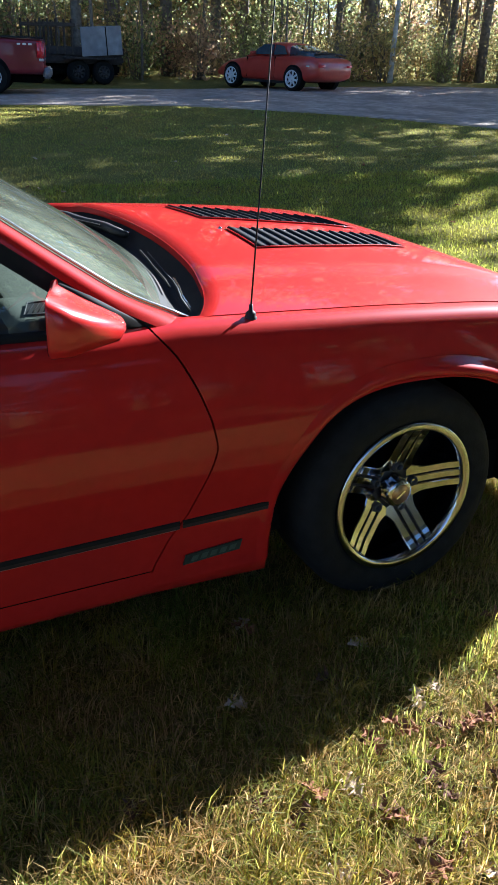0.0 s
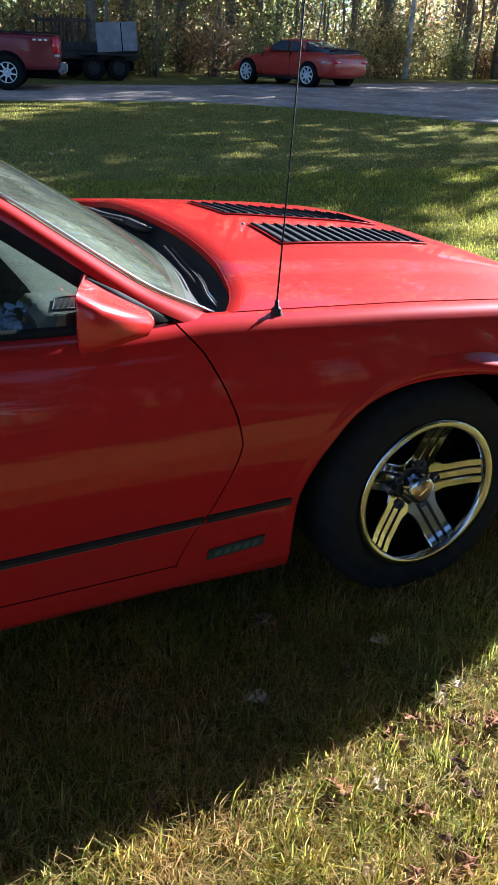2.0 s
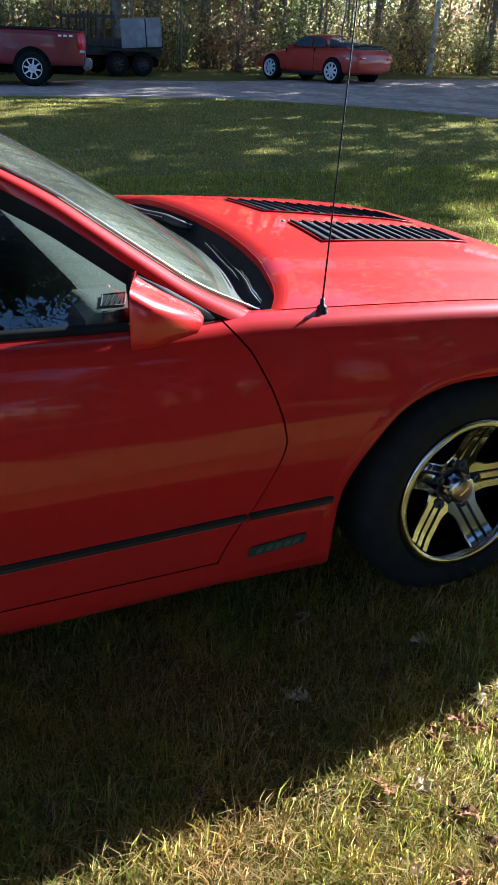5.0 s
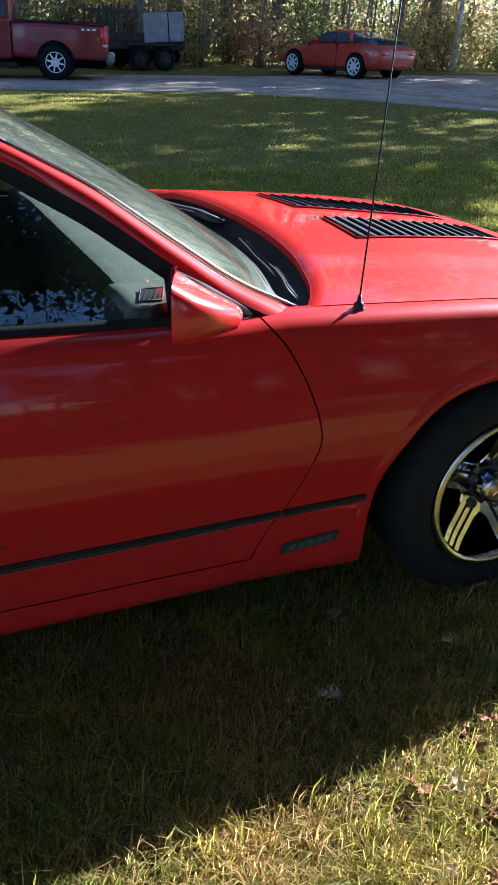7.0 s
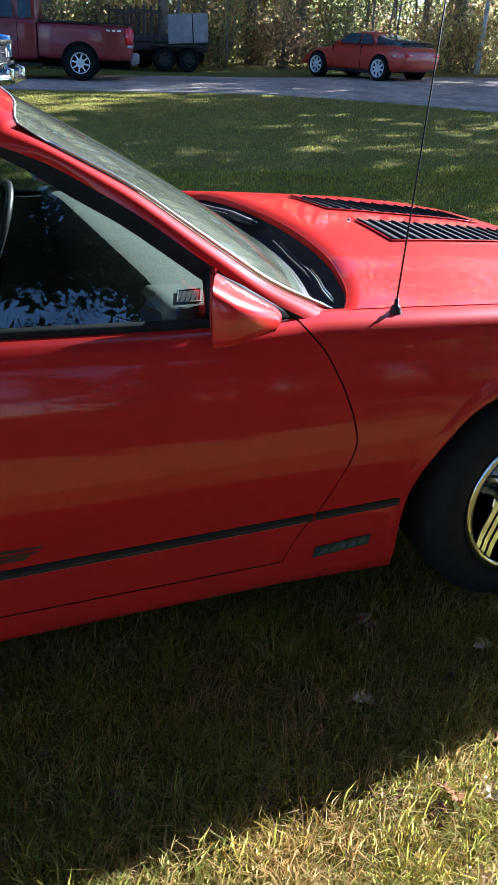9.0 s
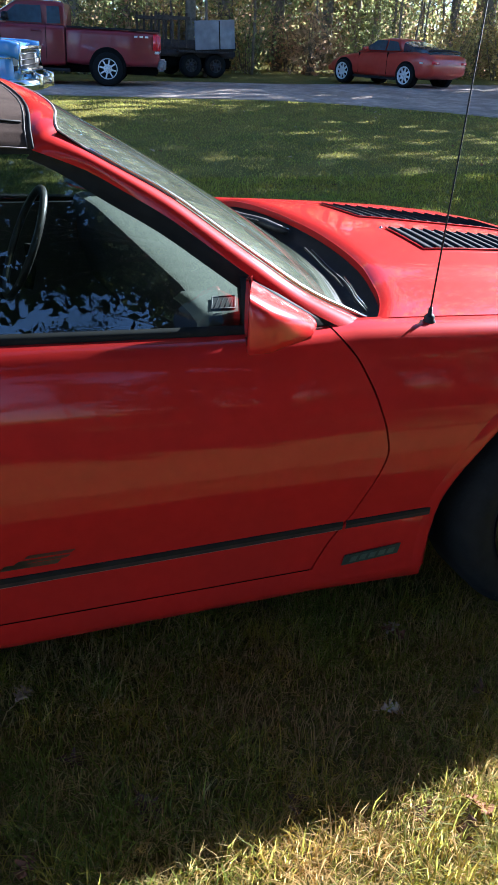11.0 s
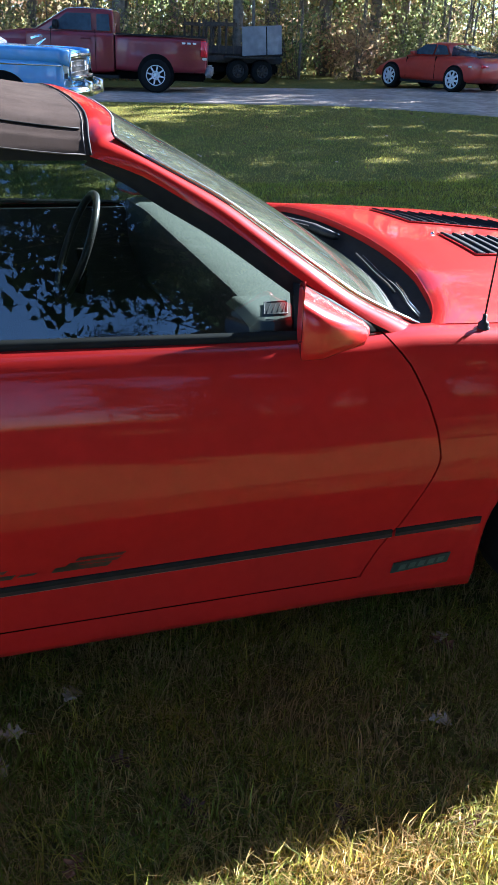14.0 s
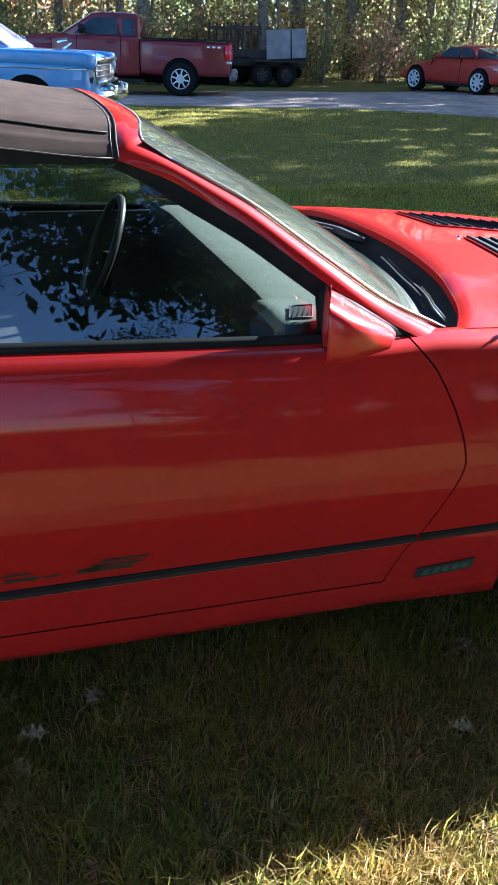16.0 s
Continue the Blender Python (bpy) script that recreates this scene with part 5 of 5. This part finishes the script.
_rng = np.random.default_rng(4)
_c = _rng.normal(size=(2600, 3)) * np.array([1.3, 1.3, 2.0]) + np.array([0.3, 0.1, 9.5])
_ob = new("crown", mesh_arrays("crown", leaf_cards(_c, 0.10, _rng), np.full(2600, 4), L_GOLD))
_ob.parent = birch

# ---- grass ----
M_GRASS = leafy("grass_blades", (0.10, 0.108, 0.022), (0.50, 0.51, 0.09), vary=0.45, hue=0.035, gloss=0.12, rough=0.6)
M_YELLOW = leafy("yellow_green_grass_blades", (0.24, 0.195, 0.04), (0.84, 0.67, 0.13), vary=0.35, hue=0.02, gloss=0.08, rough=0.7)
M_FARGRASS = leafy("far_grass_blades", (0.22, 0.195, 0.052), (0.50, 0.48, 0.09), vary=0.15, hue=0.03, gloss=0.02, rough=0.9)
M_SUNGRASS = leafy("sunny_grass_blades", (0.18, 0.18, 0.036), (0.52, 0.51, 0.08), vary=0.3, hue=0.02, gloss=0.04, rough=0.8)
M_FARSTRAW = leafy("far_dry_blades", (0.29, 0.235, 0.08), (0.55, 0.48, 0.14), vary=0.15, hue=0.01, gloss=0.02, rough=0.9)
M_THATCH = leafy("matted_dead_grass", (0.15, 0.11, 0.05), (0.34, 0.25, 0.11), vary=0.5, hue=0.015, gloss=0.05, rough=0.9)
M_STRAW = leafy("dry_grass_blades", (0.29, 0.205, 0.085), (0.80, 0.56, 0.21), vary=0.4, hue=0.015, gloss=0.08, rough=0.8)


def blades(name, label, x0, x1, y0, y1, count, h, w, mat, seed, keep=None, flat=0.0, tuft=0):
    rng = np.random.default_rng(seed)
    p = np.stack([rng.uniform(x0, x1, count), rng.uniform(y0, y1, count)], 1)
    a = rng.uniform(0, math.tau, count)
    tall = np.ones(count)
    if tuft:
        # blades of one tuft lean away from its middle
        pick = np.arange(count) % (count // tuft)
        off = rng.normal(size=(count, 2)) * 0.016
        p = p[pick] + off
        a = np.arctan2(off[:, 1], off[:, 0]) + rng.normal(size=count) * 0.5
        tall = rng.uniform(0.55, 1.25, count)[pick]
    # clumps: drop some where a slow wave is low
    wave = np.sin(p[:, 0] * 9 + 2 * np.sin(p[:, 1] * 7)) + np.sin(p[:, 1] * 11 + 2 * np.sin(p[:, 0] * 5))
    held = rng.uniform(-6.0, 1.0, count) < wave
    if keep is not None:
        held &= keep(p)
    p, a, tall = p[held], a[held], tall[held]
    n = len(p)
    z = np.array([ground_z(a, b) for a, b in p])
    base = np.column_stack([p, z - 0.004])
    d = np.column_stack([np.cos(a), np.sin(a), np.zeros(n)])
    side = np.column_stack([-np.sin(a), np.cos(a), np.zeros(n)])
    hh = (h * rng.uniform(0.45, 1.25, n) * np.where(rng.random(n) < 0.06, 1.6, 1.0) * tall)[:, None]
    ww = (w * rng.uniform(0.6, 1.3, n))[:, None]
    lean = rng.uniform(0.2, 1.7, n)[:, None] + flat * 1.3
    up = np.array([[0, 0, 1.0]])
    m1 = base + up * hh * (0.55 - 0.25 * flat) + d * hh * lean * 0.25
    tip = base + up * hh * np.maximum(0.12, 1.0 - 0.32 * lean) + d * hh * lean * 0.85
    me = bpy.data.meshes.new(name)
    five = np.stack([base - side * ww, base + side * ww, m1 + side * ww * 0.8, m1 - side * ww * 0.8, tip], 1).reshape(-1, 3)
    me.vertices.add(5 * n)
    me.vertices.foreach_set("co", five.astype(np.float32).ravel())
    idx = (np.arange(n)[:, None] * 5 + np.array([0, 1, 2, 3, 3, 2, 4])).astype(np.int32).ravel()
    me.loops.add(7 * n)
    me.loops.foreach_set("vertex_index", idx)
    me.polygons.add(2 * n)
    starts = (np.arange(n)[:, None] * 7 + np.array([0, 4])).astype(np.int32).ravel()
    me.polygons.foreach_set("loop_start", starts)
    me.polygons.foreach_set("loop_total", np.tile(np.array([4, 3], dtype=np.int32), n))
    me.materials.append(mat)
    me.update(calc_edges=True)
    return tagged(new(name, me), label, "grass", kind="stuff")


NEAR = (-2.3, 1.2, -1.4, 0.4)


def wave_of(p):
    return np.sin(6.1 * p[:, 0] + 1.7 * np.sin(4.3 * p[:, 1])) * np.sin(7.3 * p[:, 1] + 1.4 * np.sin(5.2 * p[:, 0]))


def yellowed(p):
    """Loose patches where the grass has yellowed."""
    return wave_of(p) > 0.15


def still_green(p):
    return wave_of(p + 0.37) > -0.45


blades("grass", "short green lawn grass round the car", *NEAR, 42000, 0.045, 0.0013, M_GRASS, 1)
blades("dry_grass", "dry straw-coloured grass blades in the lawn", *NEAR, 66000, 0.044, 0.0012, M_STRAW, 2)
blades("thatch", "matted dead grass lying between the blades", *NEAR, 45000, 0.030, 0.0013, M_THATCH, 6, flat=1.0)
blades("tall_grass", "tufts of longer green grass round the car", *NEAR, 42000, 0.062, 0.0015, M_GRASS, 5, still_green, tuft=26)
blades("dry_tufts", "tufts of straw-coloured grass in the lawn", *NEAR, 34000, 0.052, 0.0014, M_STRAW, 7, tuft=22)
blades("yellow_grass", "tufts of yellow-green grass in the lawn", *NEAR, 42000, 0.054, 0.0014, M_YELLOW, 9, yellowed, tuft=22)


def round_about(p):
    """The lawn round the car, outside the nearest stretch."""
    x, y = p[:, 0], p[:, 1]
    near = (x > NEAR[0]) & (x < NEAR[1]) & (y > NEAR[2]) & (y < NEAR[3])
    car = (x > -3.6) & (x < 1.2) & (y > 0.05) & (y < 1.8)
    return ~near & ~car


blades("grass", "lawn grass farther round the car", -5.5, 4.5, -4.5, 2.6, 30000, 0.045, 0.0044, M_FARGRASS, 8, round_about)


def in_sight(p):
    """The wedge of lawn between the car and the drive."""
    x, y = p[:, 0] + 1.5, p[:, 1] + 1.6
    wedge = (x > -0.04 * y - 0.3) & (x < 0.98 * y + 0.6)
    return wedge & np.array([b < road_near(a) - 0.1 for a, b in p])


blades("grass", "lawn grass between the car and the drive", -3.0, 14.0, 1.9, 18.2, 170000, 0.036, 0.0036, M_FARGRASS, 3, in_sight)
blades("dry_grass", "dry grass scattered over the far lawn", -3.0, 14.0, 1.9, 18.2, 55000, 0.032, 0.0038, M_FARSTRAW, 4, in_sight)
# extra blades over the sunlit stretch; their colour adds to its brightness
blades("yellow_grass", "extra yellow-green grass brightening the sunlit lawn beyond the hood", 0.8, 7.0, 1.95, 7.5, 60000, 0.050, 0.0030, M_SUNGRASS, 14, in_sight)

# ---- fallen leaves ----
M_LEAF1 = material("dry_oak_leaf", (0.24, 0.105, 0.055), rough=0.85, vary=0.35, scale=45, spec=0.15, dark=(0.16, 0.075, 0.045), patch=0.8, patch_scale=25)
M_LEAF2 = material("pale_dry_leaf", (0.52, 0.39, 0.28), rough=0.85, vary=0.25, scale=45, spec=0.15, dark=(0.30, 0.19, 0.12), patch=0.7, patch_scale=25)
M_LEAF3 = material("dark_dry_leaf", (0.14, 0.070, 0.046), rough=0.85, vary=0.35, scale=45, spec=0.15, dark=(0.08, 0.042, 0.03), patch=0.8, patch_scale=25)


def oak_leaf(mat, seed, label):
    """A curled, lobed leaf about 9 cm long with its stalk."""
    bm = bmesh.new()
    n, m = 29, 7
    rows = []
    for i in range(n):
        t = i / (n - 1)
        lobe = 0.60 + 0.40 * math.cos(t * 7.2 * math.pi + 0.3 * seed)
        w = 0.031 * math.sin(math.pi * min(1, t ** 1.15)) ** 0.55 * lobe + 0.0012
        row = []
        for j in range(m):
            v = 2 * j / (m - 1) - 1
            y = v * w
            fold = (0.008 if seed == 2 else 0.013) * (abs(y) / 0.03) ** 1.4 * (1 + 0.6 * math.sin(4 * t + seed + (2 if v > 0 else 0)))
            z = fold + 0.010 * math.sin(2.6 * t + 0.8 * seed) + 0.0045 * math.sin(11 * t + 5 * v + seed)
            row.append(bm.verts.new((-0.045 + 0.09 * t + 0.012 * abs(v) * lobe * (0.5 - 0.2 * t), y, z)))
        rows.append(row)
    for a, b in zip(rows, rows[1:]):
        for j in range(m - 1):
            bm.faces.new((a[j], b[j], b[j + 1], a[j + 1]))
    tube([(-0.045, 0, 0.002), (-0.07, 0.004, 0.004)], 0.0012, 4, bm)
    ob = part("fallen_leaf", bm, mat, None, label)
    return tagged(ob, label, "leaf", "fallen leaves")


LEAVES = [oak_leaf(M_LEAF1, 1, "curled brown oak leaf lying in the grass"), oak_leaf(M_LEAF2, 2, "pale dry oak leaf lying in the grass"), oak_leaf(M_LEAF3, 3, "dark crumpled oak leaf lying in the grass")]


def drop(kind, x, y, turn, size, tilt=0):
    ob = copy_thing(LEAVES[kind], pose(x, y, ground_z(x, y) + 0.018, tilt, tilt * 0.6, turn))
    ob.scale = (size, size, size)


SPOTS = [(-0.627, -0.25, 1), (-1.424, 0.052, 1), (-0.335, -0.452, 0), (-0.31, -0.493, 0), (-0.332, -0.61, 2), (-0.339, -0.666, 2), (-0.483, -0.676, 0), (-0.381, -0.776, 2), (-0.514, -0.57, 1),
         (-0.646, -0.732, 1), (-0.708, -0.523, 2), (-0.406, -0.486, 0), (-0.229, -0.502, 2), (-0.169, -0.539, 0), (-0.161, -0.397, 1), (0.167, -0.249, 0), (-0.579, -0.79, 0), (-0.224, -0.412, 1),
         (-0.486, -0.008, 0), (-0.383, -0.262, 2), (-0.943, -0.429, 2), (-1.592, -0.128, 1), (-1.564, -0.036, 1), (-1.473, -0.4, 0), (-1.232, -0.339, 2), (-1.351, -0.174, 2), (-0.48, 0.013, 1)]
for i, (x, y, k) in enumerate(SPOTS):
    drop(k, x, y, 57 * i, 0.62 + 0.25 * rnd.random(), rnd.uniform(-16, 16))
for i in range(72):
    drop(rnd.choice((0, 0, 0, 1, 2, 2)), rnd.uniform(-0.75, 1.2), rnd.uniform(-1.35, -0.42), rnd.uniform(0, 360), rnd.uniform(0.5, 0.95), rnd.uniform(-25, 25))
for i in range(7):
    drop(rnd.choice((0, 0, 1, 2)), rnd.uniform(-2.2, 0.6), rnd.uniform(-0.6, 0.6), rnd.uniform(0, 360), rnd.uniform(0.5, 0.8), rnd.uniform(-40, 40))
for i in range(130):
    x, y = rnd.uniform(-4, 12), rnd.uniform(2.4, 16)
    if y < road_near(x) - 0.3:
        drop(rnd.choice((0, 1, 1, 2)), x, y, rnd.uniform(0, 360), rnd.uniform(0.5, 0.9), rnd.uniform(-40, 40))
for k, (x, y) in zip(LEAVES, ((0.35, -0.55), (0.5, -0.8), (-0.1, -0.9))):
    k.location = (x, y, 0.022)
